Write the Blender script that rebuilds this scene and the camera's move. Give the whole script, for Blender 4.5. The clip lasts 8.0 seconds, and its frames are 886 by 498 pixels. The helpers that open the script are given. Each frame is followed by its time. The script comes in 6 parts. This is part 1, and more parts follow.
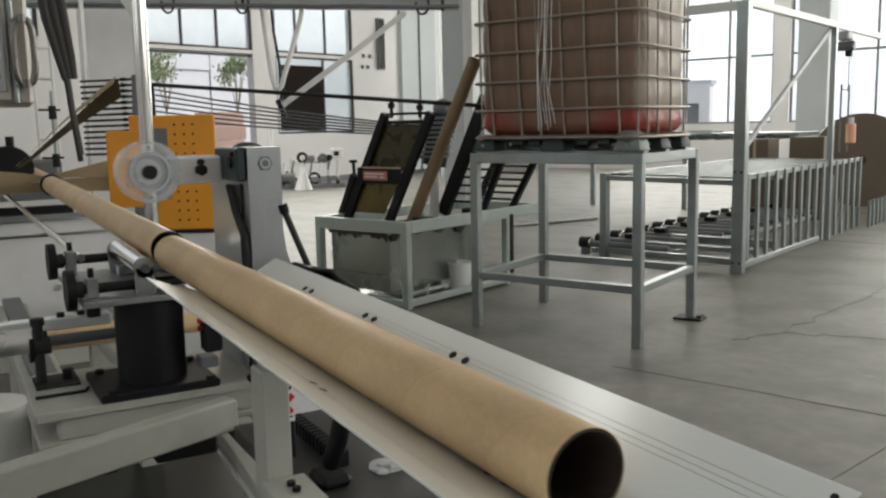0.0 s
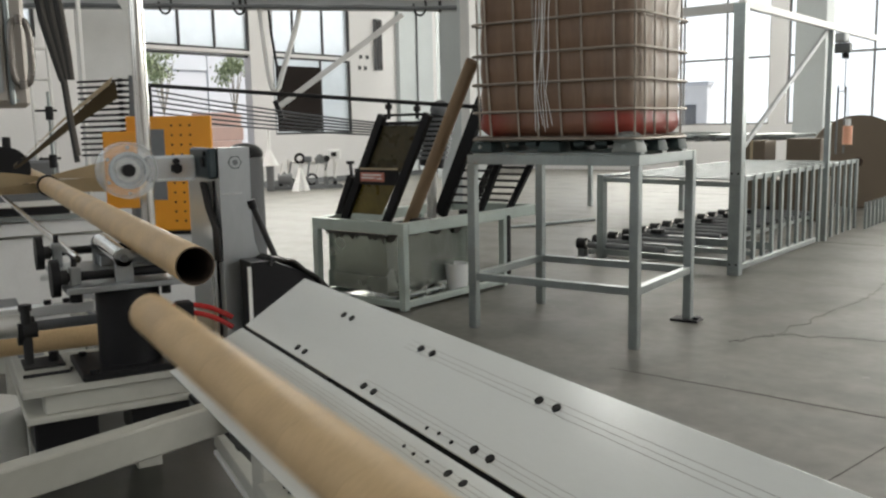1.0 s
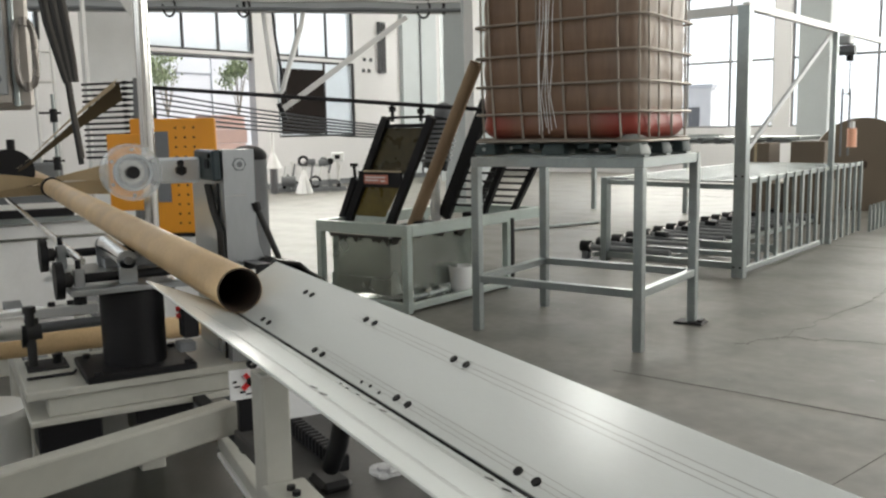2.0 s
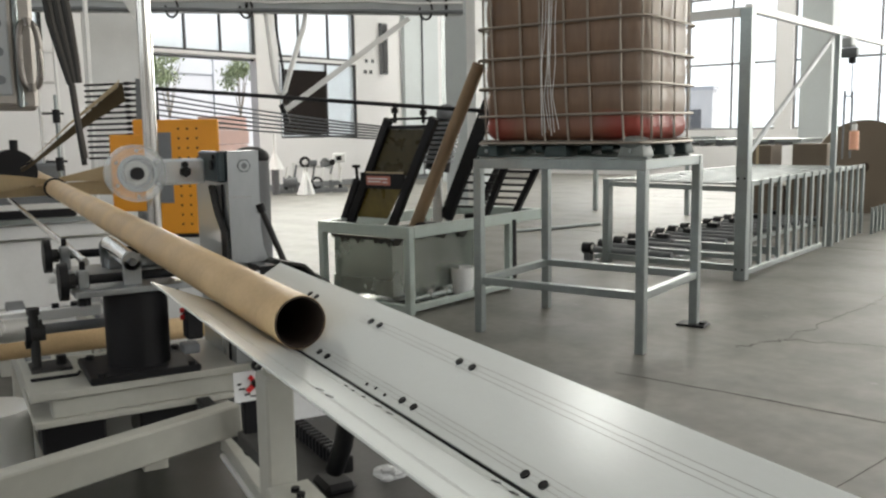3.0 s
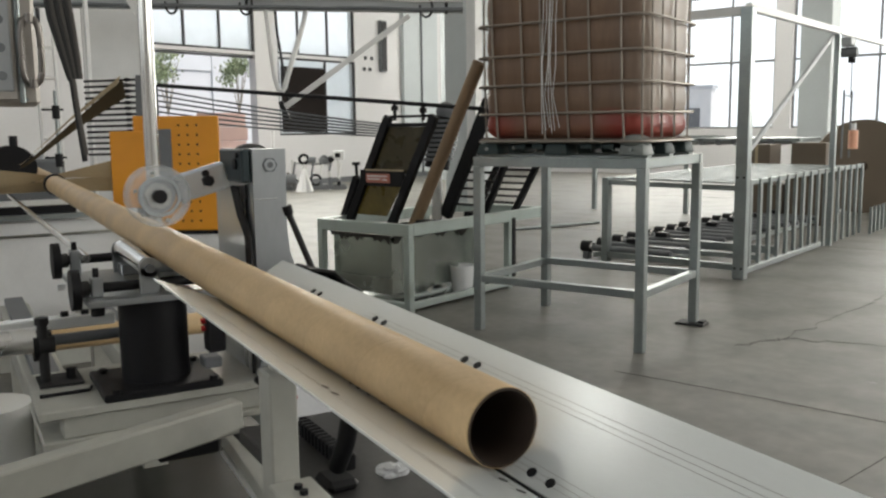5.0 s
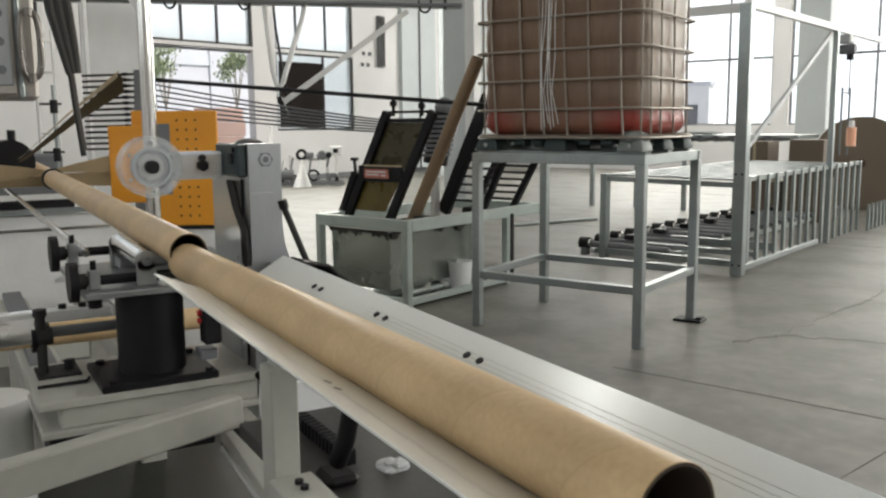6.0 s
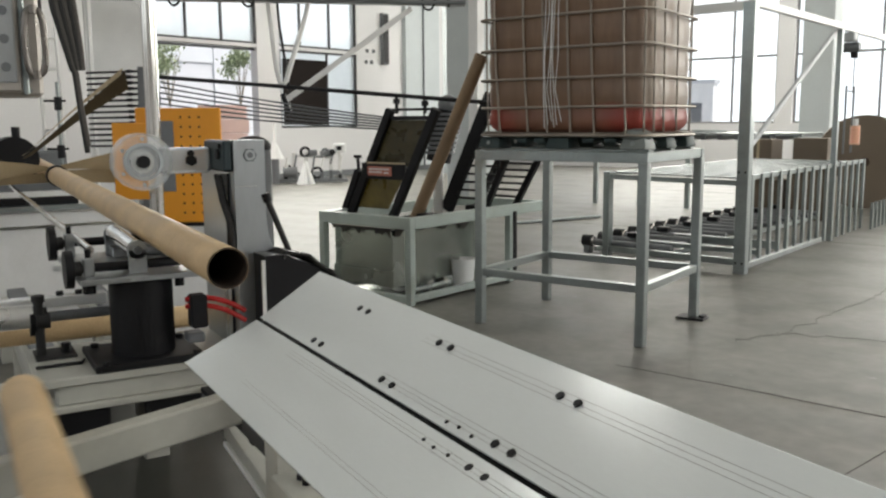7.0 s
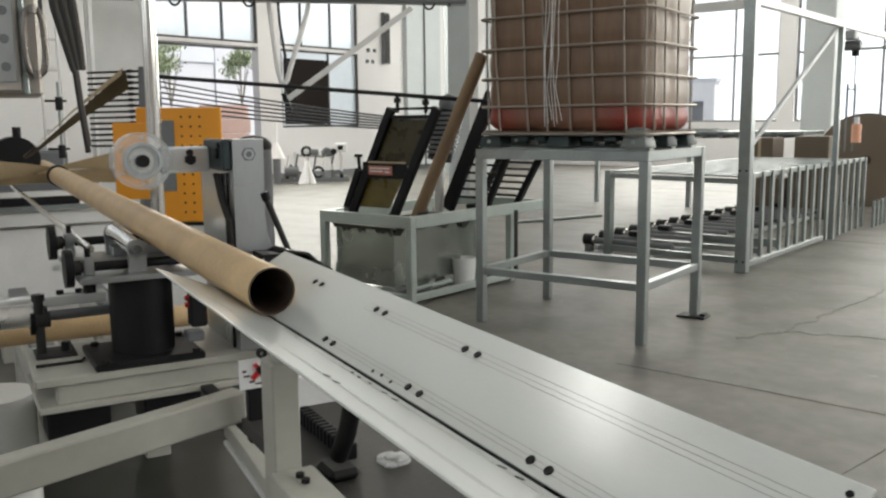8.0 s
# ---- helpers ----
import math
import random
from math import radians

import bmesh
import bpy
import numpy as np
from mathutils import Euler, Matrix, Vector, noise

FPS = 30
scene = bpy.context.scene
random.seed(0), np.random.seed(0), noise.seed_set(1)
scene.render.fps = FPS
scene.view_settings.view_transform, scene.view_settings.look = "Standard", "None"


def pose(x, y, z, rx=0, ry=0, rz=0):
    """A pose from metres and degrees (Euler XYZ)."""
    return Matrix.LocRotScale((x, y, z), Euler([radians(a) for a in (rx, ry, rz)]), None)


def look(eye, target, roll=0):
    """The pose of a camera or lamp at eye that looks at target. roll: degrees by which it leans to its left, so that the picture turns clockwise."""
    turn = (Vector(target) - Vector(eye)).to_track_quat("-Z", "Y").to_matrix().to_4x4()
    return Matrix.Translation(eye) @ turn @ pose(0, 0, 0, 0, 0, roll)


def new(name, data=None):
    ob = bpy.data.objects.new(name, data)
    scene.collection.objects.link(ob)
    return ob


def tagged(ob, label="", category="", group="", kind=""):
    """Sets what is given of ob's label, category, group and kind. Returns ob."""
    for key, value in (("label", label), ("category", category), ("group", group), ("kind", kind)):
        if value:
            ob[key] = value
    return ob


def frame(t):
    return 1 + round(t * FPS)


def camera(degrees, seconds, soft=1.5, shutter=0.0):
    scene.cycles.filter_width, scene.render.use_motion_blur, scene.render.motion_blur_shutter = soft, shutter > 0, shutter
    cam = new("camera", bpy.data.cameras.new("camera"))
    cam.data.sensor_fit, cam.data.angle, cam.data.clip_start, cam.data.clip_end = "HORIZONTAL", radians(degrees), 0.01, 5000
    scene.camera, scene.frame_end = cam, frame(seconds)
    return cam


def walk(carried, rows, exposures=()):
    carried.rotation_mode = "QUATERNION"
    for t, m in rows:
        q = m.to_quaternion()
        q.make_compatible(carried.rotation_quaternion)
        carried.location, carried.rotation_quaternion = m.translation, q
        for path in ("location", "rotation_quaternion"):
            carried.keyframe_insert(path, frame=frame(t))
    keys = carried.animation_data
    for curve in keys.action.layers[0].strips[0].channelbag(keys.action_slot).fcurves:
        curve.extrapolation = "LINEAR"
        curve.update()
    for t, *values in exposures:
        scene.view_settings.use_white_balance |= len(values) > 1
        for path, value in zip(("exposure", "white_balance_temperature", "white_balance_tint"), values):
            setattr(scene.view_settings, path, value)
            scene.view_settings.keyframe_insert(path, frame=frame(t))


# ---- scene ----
cam = camera(53.75, 8.0, soft=2.35, shutter=0.4)
walk(cam, [
    (0.0, pose(0.0113, 0.0008, 1.3999, 81.976, 1.199, 39.249)),
    (0.5, pose(0.0130, -0.0022, 1.4004, 81.992, 1.121, 39.096)),
    (1.0, pose(0.0137, 0.0017, 1.4017, 82.038, 1.108, 39.088)),
    (1.5, pose(0.0115, 0.0057, 1.3988, 82.148, 1.182, 39.246)),
    (3.0, pose(0.0020, -0.0003, 1.4011, 82.303, 0.970, 39.399)),
    (3.5, pose(-0.0000, -0.0000, 1.4000, 82.279, 0.868, 39.382)),
    (4.0, pose(-0.0019, 0.0003, 1.4014, 82.235, 0.786, 39.379)),
    (4.5, pose(-0.0045, -0.0029, 1.4019, 82.225, 0.780, 39.369)),
    (6.0, pose(-0.0126, -0.0126, 1.4012, 81.882, 0.534, 39.152)),
    (6.5, pose(-0.0161, -0.0126, 1.4034, 81.770, 0.450, 39.218)),
    (7.0, pose(-0.0041, -0.0168, 1.4016, 81.724, 0.434, 39.390)),
    (7.5, pose(-0.0016, -0.0147, 1.4006, 81.718, 0.500, 39.419)),
    (8.0, pose(0.0019, -0.0143, 1.3997, 81.680, 0.575, 39.486)),
], exposures=[(0.0, -0.57), (0.6, -0.53), (1.1, -0.39), (1.6, -0.27), (2.8, -0.22), (4.0, -0.22), (4.5, -0.45), (5.0, -0.43), (5.7, -0.29), (6.0, -0.27), (6.5, -0.29), (7.0, -0.29), (8.0, -0.27)])

# ---- world and light ----
SUN_EL, SUN_AZ = radians(58), radians(80)
world = bpy.data.worlds.new("world")
scene.world = world
world.use_nodes = True
wn = world.node_tree.nodes
sky = wn.new("ShaderNodeTexSky")
sky.sky_type, sky.sun_disc = "NISHITA", False
sky.sun_elevation, sky.sun_rotation = SUN_EL, SUN_AZ
sky.air_density, sky.dust_density = 1.0, 3.0
world.node_tree.links.new(sky.outputs[0], wn["Background"].inputs["Color"])
wn["Background"].inputs["Strength"].default_value = 0.15
sun = new("sun", bpy.data.lights.new("sun", "SUN"))
sun.data.energy, sun.data.angle, sun.data.color = 5.0, radians(3), (1.0, 0.96, 0.9)
sun.matrix_basis = look((40, 17, 65), (0, 10, 0))


def window_light(name, x, y, z, w, h, watts, toward):
    """Daylight of one wall opening, an area lamp in it."""
    la = bpy.data.lights.new(name, "AREA")
    la.shape, la.size, la.size_y, la.energy, la.color = "RECTANGLE", w, h, watts, (1.0, 0.972, 0.885)
    ob = new(name, la)
    ob.matrix_basis = look((x, y, z), toward)
    return ob


# hall windows: north and west as seen; south and east fill lamps added, unseen
window_light("window_light", -8.5, 23.6, 4.2, 9.0, 5.5, 1150, (-8.5, 0, 3.0))
window_light("window_light", 2.0, 23.6, 4.2, 9.0, 5.5, 1150, (2.0, 0, 3.0))
window_light("window_light", -16.6, 13.9, 3.9, 6.0, 4.0, 800, (0, 13.9, 3.0))
window_light("window_light", 7.6, 8.0, 4.6, 13.0, 4.0, 560, (0, 8.0, 2.5))
window_light("window_light", -6.0, -6.6, 4.6, 14.0, 4.0, 215, (-6.0, 0, 2.5))


# ---- materials ----
def mat(name, col, rough=0.5, metal=0.0, var=0.12, fine=60.0, coarse=4.0, bump=0.08, rvar=0.12, tint=None, spec=0.5, stretch=(1, 1, 1), dirt=0.0, dirt_col=(0.1, 0.09, 0.07), rnd=0.0, dirt_lo=0.52):
    m = bpy.data.materials.new(name)
    m.use_nodes = True
    nt = m.node_tree
    N, L = nt.nodes, nt.links
    p = N["Principled BSDF"]
    p.inputs["Roughness"].default_value, p.inputs["Metallic"].default_value = rough, metal
    p.inputs["Specular IOR Level"].default_value = spec
    tc, mp = N.new("ShaderNodeTexCoord"), N.new("ShaderNodeMapping")
    mp.inputs["Scale"].default_value = stretch
    L.new(tc.outputs["Object"], mp.inputs["Vector"])

    def tex(scale, detail):
        n = N.new("ShaderNodeTexNoise")
        n.inputs["Scale"].default_value, n.inputs["Detail"].default_value = scale, detail
        L.new(mp.outputs["Vector"], n.inputs["Vector"])
        return n

    a, b = tex(coarse, 5), tex(fine, 3)
    add = N.new("ShaderNodeMath")
    add.operation = "MULTIPLY_ADD"
    add.inputs[1].default_value, add.inputs[2].default_value = 0.35, 0.0
    L.new(b.outputs["Fac"], add.inputs[0])
    mix = N.new("ShaderNodeMath")
    mix.operation = "MULTIPLY_ADD"
    mix.inputs[1].default_value = 0.65
    L.new(a.outputs["Fac"], mix.inputs[0])
    L.new(add.outputs[0], mix.inputs[2])
    ramp = N.new("ShaderNodeValToRGB")
    t = tint or col
    ramp.color_ramp.elements[0].position, ramp.color_ramp.elements[1].position = 0.3, 0.7
    ramp.color_ramp.elements[0].color = (*[c * (1 - var) for c in col], 1)
    ramp.color_ramp.elements[1].color = (*[min(1, c * (1 + var)) for c in t], 1)
    L.new(mix.outputs[0], ramp.inputs["Fac"])
    out = ramp.outputs["Color"]
    if dirt:
        d = tex(coarse * 0.6 + 0.7, 8)
        dr = N.new("ShaderNodeMapRange")
        dr.inputs["From Min"].default_value, dr.inputs["From Max"].default_value = dirt_lo, 0.78
        dr.inputs["To Max"].default_value = dirt
        L.new(d.outputs["Fac"], dr.inputs["Value"])
        mx = N.new("ShaderNodeMixRGB")
        mx.inputs["Color2"].default_value = (*dirt_col, 1)
        L.new(dr.outputs[0], mx.inputs["Fac"])
        L.new(out, mx.inputs["Color1"])
        out = mx.outputs["Color"]
    if rnd:
        oi, hs = N.new("ShaderNodeObjectInfo"), N.new("ShaderNodeHueSaturation")
        mr = N.new("ShaderNodeMapRange")
        mr.inputs["To Min"].default_value, mr.inputs["To Max"].default_value = 1 - rnd, 1 + rnd
        L.new(oi.outputs["Random"], mr.inputs["Value"])
        L.new(mr.outputs[0], hs.inputs["Value"])
        L.new(out, hs.inputs["Color"])
        out = hs.outputs["Color"]
    L.new(out, p.inputs["Base Color"])
    if rvar:
        rr = N.new("ShaderNodeMapRange")
        rr.inputs["To Min"].default_value, rr.inputs["To Max"].default_value = max(0.02, rough - rvar), min(1, rough + rvar)
        L.new(a.outputs["Fac"], rr.inputs["Value"])
        L.new(rr.outputs[0], p.inputs["Roughness"])
    if bump:
        bp = N.new("ShaderNodeBump")
        bp.inputs["Strength"].default_value, bp.inputs["Distance"].default_value = bump, 0.004
        L.new(mix.outputs[0], bp.inputs["Height"])
        L.new(bp.outputs["Normal"], p.inputs["Normal"])
    return m


def glass_mat(name, col, rough, trans, ior=1.45, alpha=1.0):
    m = mat(name, col, rough, 0, 0.06, bump=0.03, rvar=0.03)
    p = m.node_tree.nodes["Principled BSDF"]
    p.inputs["Transmission Weight"].default_value, p.inputs["IOR"].default_value = trans, ior
    p.inputs["Alpha"].default_value = alpha
    return m


def glow_mat(name, col, strength, var=0.1, scale=1.5):
    m = mat(name, col, 0.9, var=var, coarse=scale, bump=0)
    p = m.node_tree.nodes["Principled BSDF"]
    ramp = [n for n in m.node_tree.nodes if n.type == "VALTORGB"][0]
    m.node_tree.links.new(ramp.outputs["Color"], p.inputs["Emission Color"])
    p.inputs["Emission Strength"].default_value = strength
    return m


M_FLOOR = mat("floor_concrete", (0.168, 0.162, 0.145), 0.5, 0, 0.3, fine=11, coarse=2.0, bump=0.06, rvar=0.13, dirt=0.75, dirt_col=(0.06, 0.056, 0.05), spec=0.3, dirt_lo=0.44)
M_SPOT = mat("pale_spot", (0.22, 0.215, 0.2), 0.6, 0, 0.3)
# near-black: the shade below the machine put into a colour
M_UNDERSHADE = mat("machine_shade", (0.022, 0.023, 0.019), 0.42, 0, 0.3, coarse=4, spec=0.25)
M_LAMP = glow_mat("lamp_diffuser", (1.0, 0.98, 0.94), 11.5, 0.02)
M_JOINT = mat("floor_joint", (0.075, 0.07, 0.064), 0.9)
M_WALL = mat("white_wall", (0.69, 0.685, 0.69), 0.85, 0, 0.04, fine=20, coarse=0.5, dirt=0.15, dirt_col=(0.5, 0.5, 0.48))
M_CEIL = mat("ceiling_paint", (0.86, 0.86, 0.85), 0.9, 0, 0.05)
M_COL = mat("column_paint", (0.5, 0.54, 0.55), 0.7, 0, 0.06, fine=25, coarse=1.0, dirt=0.15, dirt_col=(0.4, 0.4, 0.4))
M_BLACKFRAME = mat("black_frame", (0.025, 0.025, 0.028), 0.5)
M_PANE = glass_mat("window_glass", (0.95, 0.97, 0.97), 0.02, 1.0, 1.1)
M_FROST = glass_mat("frosted_glass", (0.70, 0.75, 0.77), 0.5, 0.75, 1.1)
M_OUT = glow_mat("bright_outside", (0.93, 0.96, 1.0), 1.0, 0.05, 0.15)
M_OUTWEST = glow_mat("hazy_outside", (0.95, 0.96, 1.0), 0.74, 0.05, 0.15)
M_STEEL = mat("galvanised_steel", (0.32, 0.357, 0.355), 0.36, 0.82, 0.13, fine=45, coarse=6, bump=0.03, rvar=0.06, dirt=0.3, dirt_col=(0.2, 0.19, 0.18))
M_BEAM = mat("grey_beam", (0.42, 0.44, 0.45), 0.5, 0.2, 0.08)
M_TRAY = mat("stainless_tray", (0.9, 0.94, 0.93), 0.2, 0.32, 0.03, fine=90, coarse=3, bump=0, rvar=0.03, stretch=(0.6, 2.5, 2.5), dirt=0.12, dirt_col=(0.5, 0.48, 0.44), spec=0.85)
M_CHROME = mat("chrome", (0.75, 0.74, 0.72), 0.16, 1.0, 0.05, bump=0.01, rvar=0.05)
M_PLATE = mat("milled_plate", (0.46, 0.485, 0.5), 0.32, 0.9, 0.08, fine=90, stretch=(1, 1, 0.3))
M_CREAM = mat("cream_machine_paint", (0.48, 0.48, 0.43), 0.42, 0, 0.09, fine=30, coarse=5, dirt=0.45, dirt_col=(0.25, 0.23, 0.2))
M_BLACK = mat("black_paint", (0.008, 0.008, 0.0095), 0.5, 0, 0.25, rvar=0.1, spec=0.3)
M_HOSE = mat("grey_hose", (0.075, 0.068, 0.06), 0.55, 0, 0.2)
M_CABLE = mat("cable_sheath", (0.012, 0.012, 0.012), 0.2, 0, 0.2)
M_RUBBER = mat("black_rubber", (0.02, 0.02, 0.02), 0.65, 0, 0.2)
M_KRAFT = mat("kraft_paper", (0.60, 0.42, 0.225), 0.44, 0, 0.1, fine=110, coarse=5, bump=0.05, tint=(0.68, 0.5, 0.285))


def wind_seams(m, pitch):
    """Spiral plies of a wound tube along x: bands a little lighter and darker with a thin seam."""
    nt = m.node_tree
    N, L = nt.nodes, nt.links
    p = N["Principled BSDF"]
    base = p.inputs["Base Color"].links[0].from_socket
    tc, sx = N.new("ShaderNodeTexCoord"), N.new("ShaderNodeSeparateXYZ")
    L.new(tc.outputs["Object"], sx.inputs[0])

    def op(kind, a, b=None):
        n = N.new("ShaderNodeMath")
        n.operation = kind
        for k, v in enumerate((a, b)):
            if v is None:
                continue
            if isinstance(v, (int, float)):
                n.inputs[k].default_value = v
            else:
                L.new(v, n.inputs[k])
        return n.outputs[0]

    turn = op("DIVIDE", op("ARCTAN2", sx.outputs["Z"], sx.outputs["Y"]), 2 * math.pi)
    f = op("FRACT", op("ADD", op("DIVIDE", sx.outputs["X"], pitch), turn))
    ramp = N.new("ShaderNodeValToRGB")
    e = ramp.color_ramp.elements
    e[0].position, e[0].color = 0.0, (0.74, 0.7, 0.64, 1)
    e[1].position, e[1].color = 1.0, (0.86, 0.83, 0.78, 1)
    for pos, c in ((0.012, 0.95), (0.3, 1.0), (0.55, 0.94), (0.98, 0.9)):
        n = e.new(pos)
        n.color = (c, c * 0.99, c * 0.97, 1)
    L.new(f, ramp.inputs["Fac"])
    mx = N.new("ShaderNodeMixRGB")
    mx.blend_type = "MULTIPLY"
    mx.inputs["Fac"].default_value = 0.8
    L.new(base, mx.inputs["Color1"])
    L.new(ramp.outputs["Color"], mx.inputs["Color2"])
    L.new(mx.outputs["Color"], p.inputs["Base Color"])


wind_seams(M_KRAFT, 0.21)


def stain_light_along(m, wide, stops):
    """Stain and painted light that change along x of the thing, from 0 to wide metres."""
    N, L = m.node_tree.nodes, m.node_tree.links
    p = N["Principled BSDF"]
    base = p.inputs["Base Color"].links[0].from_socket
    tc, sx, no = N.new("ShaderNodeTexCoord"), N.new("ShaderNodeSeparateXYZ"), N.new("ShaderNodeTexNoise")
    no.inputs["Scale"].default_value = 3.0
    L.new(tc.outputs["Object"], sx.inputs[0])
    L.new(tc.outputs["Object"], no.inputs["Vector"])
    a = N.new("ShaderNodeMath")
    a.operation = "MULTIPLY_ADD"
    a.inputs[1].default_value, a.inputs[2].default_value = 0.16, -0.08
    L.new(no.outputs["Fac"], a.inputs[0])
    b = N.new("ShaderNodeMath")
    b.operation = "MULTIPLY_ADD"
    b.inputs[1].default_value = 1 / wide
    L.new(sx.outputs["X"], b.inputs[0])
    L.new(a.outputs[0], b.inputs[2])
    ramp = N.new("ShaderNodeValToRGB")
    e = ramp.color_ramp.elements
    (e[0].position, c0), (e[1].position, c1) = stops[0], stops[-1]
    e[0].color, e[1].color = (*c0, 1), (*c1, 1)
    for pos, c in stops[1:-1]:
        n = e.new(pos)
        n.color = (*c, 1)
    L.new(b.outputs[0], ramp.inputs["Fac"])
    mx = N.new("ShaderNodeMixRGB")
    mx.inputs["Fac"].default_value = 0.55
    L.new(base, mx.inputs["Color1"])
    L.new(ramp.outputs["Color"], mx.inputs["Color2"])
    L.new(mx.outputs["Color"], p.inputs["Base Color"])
# kraft paper darkened: the shade inside a bore is put into the colour
M_KRAFTBORE = mat("kraft_bore_shade", (0.045, 0.03, 0.021), 0.85, 0, 0.15)
M_SHAFT = mat("ground_shaft", (0.8, 0.8, 0.78), 0.28, 0.85, 0.04, bump=0)
M_STRIP = mat("paper_strip", (0.5, 0.41, 0.27), 0.6, 0, 0.1, coarse=3)
# strip paper darkened: the shade on its underside is put into the colour
M_STRIPSHADE = mat("paper_strip_shade", (0.13, 0.1, 0.06), 0.4, 0, 0.2, coarse=4)
M_ORANGE = mat("orange_paint", (0.82, 0.34, 0.02), 0.4, 0, 0.05, fine=20, coarse=3)
M_LIQUID = mat("ibc_brown", (0.17, 0.102, 0.062), 0.4, 0, 0.25, fine=14, coarse=2.4, bump=0.1, spec=0.32, tint=(0.25, 0.16, 0.1), stretch=(3.0, 3.0, 0.45), dirt=0.5, dirt_col=(0.12, 0.075, 0.05))
# brown stains along the front; the pale last stop paints light through the side
stain_light_along(M_LIQUID, 1.21, ((0.0, (0.2, 0.125, 0.085)), (0.12, (0.17, 0.105, 0.07)), (0.3, (0.195, 0.118, 0.072)), (0.8, (0.235, 0.148, 0.098)), (0.97, (0.24, 0.185, 0.15)), (1.0, (0.5, 0.45, 0.39))))


def residue_low(m):
    """Red residue that has settled in the lower part of the bottle, in two clouds along x."""
    N, L = m.node_tree.nodes, m.node_tree.links
    p = N["Principled BSDF"]
    base = p.inputs["Base Color"].links[0].from_socket
    tc, sx, no = N.new("ShaderNodeTexCoord"), N.new("ShaderNodeSeparateXYZ"), N.new("ShaderNodeTexNoise")
    no.inputs["Scale"].default_value, no.inputs["Detail"].default_value = 5.0, 4.0
    L.new(tc.outputs["Object"], sx.inputs[0])
    L.new(tc.outputs["Object"], no.inputs["Vector"])
    hi = N.new("ShaderNodeMath")
    hi.operation = "MULTIPLY_ADD"
    hi.inputs[1].default_value = -0.1
    L.new(no.outputs["Fac"], hi.inputs[0])
    L.new(sx.outputs["Z"], hi.inputs[2])
    low = N.new("ShaderNodeMapRange")
    low.inputs["From Min"].default_value, low.inputs["From Max"].default_value = 0.262, 0.205
    L.new(hi.outputs[0], low.inputs["Value"])
    wob = N.new("ShaderNodeMath")
    wob.operation = "MULTIPLY_ADD"
    wob.inputs[1].default_value = 0.12
    L.new(no.outputs["Fac"], wob.inputs[0])
    L.new(sx.outputs["X"], wob.inputs[2])
    ramp = N.new("ShaderNodeValToRGB")
    e = ramp.color_ramp.elements
    e[0].position, e[0].color = 0.0, (1, 1, 1, 1)
    e[1].position, e[1].color = 1.0, (0.9, 0.9, 0.9, 1)
    for pos, c in ((0.17, 0.8), (0.3, 0.3), (0.5, 0.12), (0.72, 0.3), (0.86, 0.95)):
        n = e.new(pos)
        n.color = (c, c, c, 1)
    sc = N.new("ShaderNodeMath")
    sc.operation = "MULTIPLY"
    sc.inputs[1].default_value = 0.78
    L.new(wob.outputs[0], sc.inputs[0])
    L.new(sc.outputs[0], ramp.inputs["Fac"])
    f = N.new("ShaderNodeMath")
    f.operation = "MULTIPLY"
    L.new(low.outputs[0], f.inputs[0])
    L.new(ramp.outputs["Color"], f.inputs[1])
    mx = N.new("ShaderNodeMixRGB")
    mx.inputs["Color2"].default_value = (0.3, 0.045, 0.032, 1)
    L.new(f.outputs[0], mx.inputs["Fac"])
    L.new(base, mx.inputs["Color1"])
    L.new(mx.outputs["Color"], p.inputs["Base Color"])


residue_low(M_LIQUID)
M_CAGE = mat("cage_steel", (0.3, 0.265, 0.225), 0.42, 0.6, 0.15)
M_PALLET = mat("dark_green_plastic", (0.03, 0.05, 0.05), 0.6, 0, 0.2)
M_REEL = mat("brown_board_reel", (0.15, 0.118, 0.086), 0.7, 0, 0.1, fine=50, coarse=2)
M_AMBER = mat("amber_panel", (0.13, 0.095, 0.02), 0.3, 0, 0.35, coarse=6, fine=20)
M_AMBERDARK = mat("amber_panel_dark", (0.05, 0.04, 0.016), 0.28, 0, 0.4, coarse=5, fine=20)
M_BRONZE = mat("worn_steel", (0.2, 0.182, 0.165), 0.3, 0.9, 0.1)
M_WHITE = mat("white_plastic", (0.8, 0.81, 0.81), 0.4, 0, 0.05)
M_WHITEPAINT = mat("white_enamel", (0.8, 0.8, 0.785), 0.4, 0, 0.05, dirt=0.2, dirt_col=(0.45, 0.43, 0.4))
M_ARMPLATE = glass_mat("milky_plastic", (0.72, 0.77, 0.8), 0.25, 0.45, 1.4)
# window frame greyed: the glare round the bright panes put into the colour
M_GLAREFRAME = mat("frame_glare_grey", (0.2, 0.2, 0.2), 0.5, 0.3)
M_ACRYL = glass_mat("clear_acrylic", (0.8, 0.84, 0.86), 0.1, 0.0, 1.4, 0.22)
M_WRAP = glass_mat("cling_film", (0.9, 0.92, 0.93), 0.12, 0.0, 1.4, 0.55)
M_TEAL = mat("dark_teal_casting", (0.03, 0.045, 0.05), 0.4, 0.3)
M_DARKPANE = mat("dark_pane", (0.02, 0.016, 0.015), 0.9, spec=0.1)
M_DARKSTEEL = mat("dark_steel", (0.065, 0.063, 0.06), 0.55, 0.2, 0.25)
M_GREYCAP = mat("grey_cap", (0.2, 0.22, 0.21), 0.5)
M_RED = mat("red_hose", (0.5, 0.02, 0.02), 0.4)
M_PINK = mat("faded_red_label", (0.55, 0.2, 0.15), 0.6)
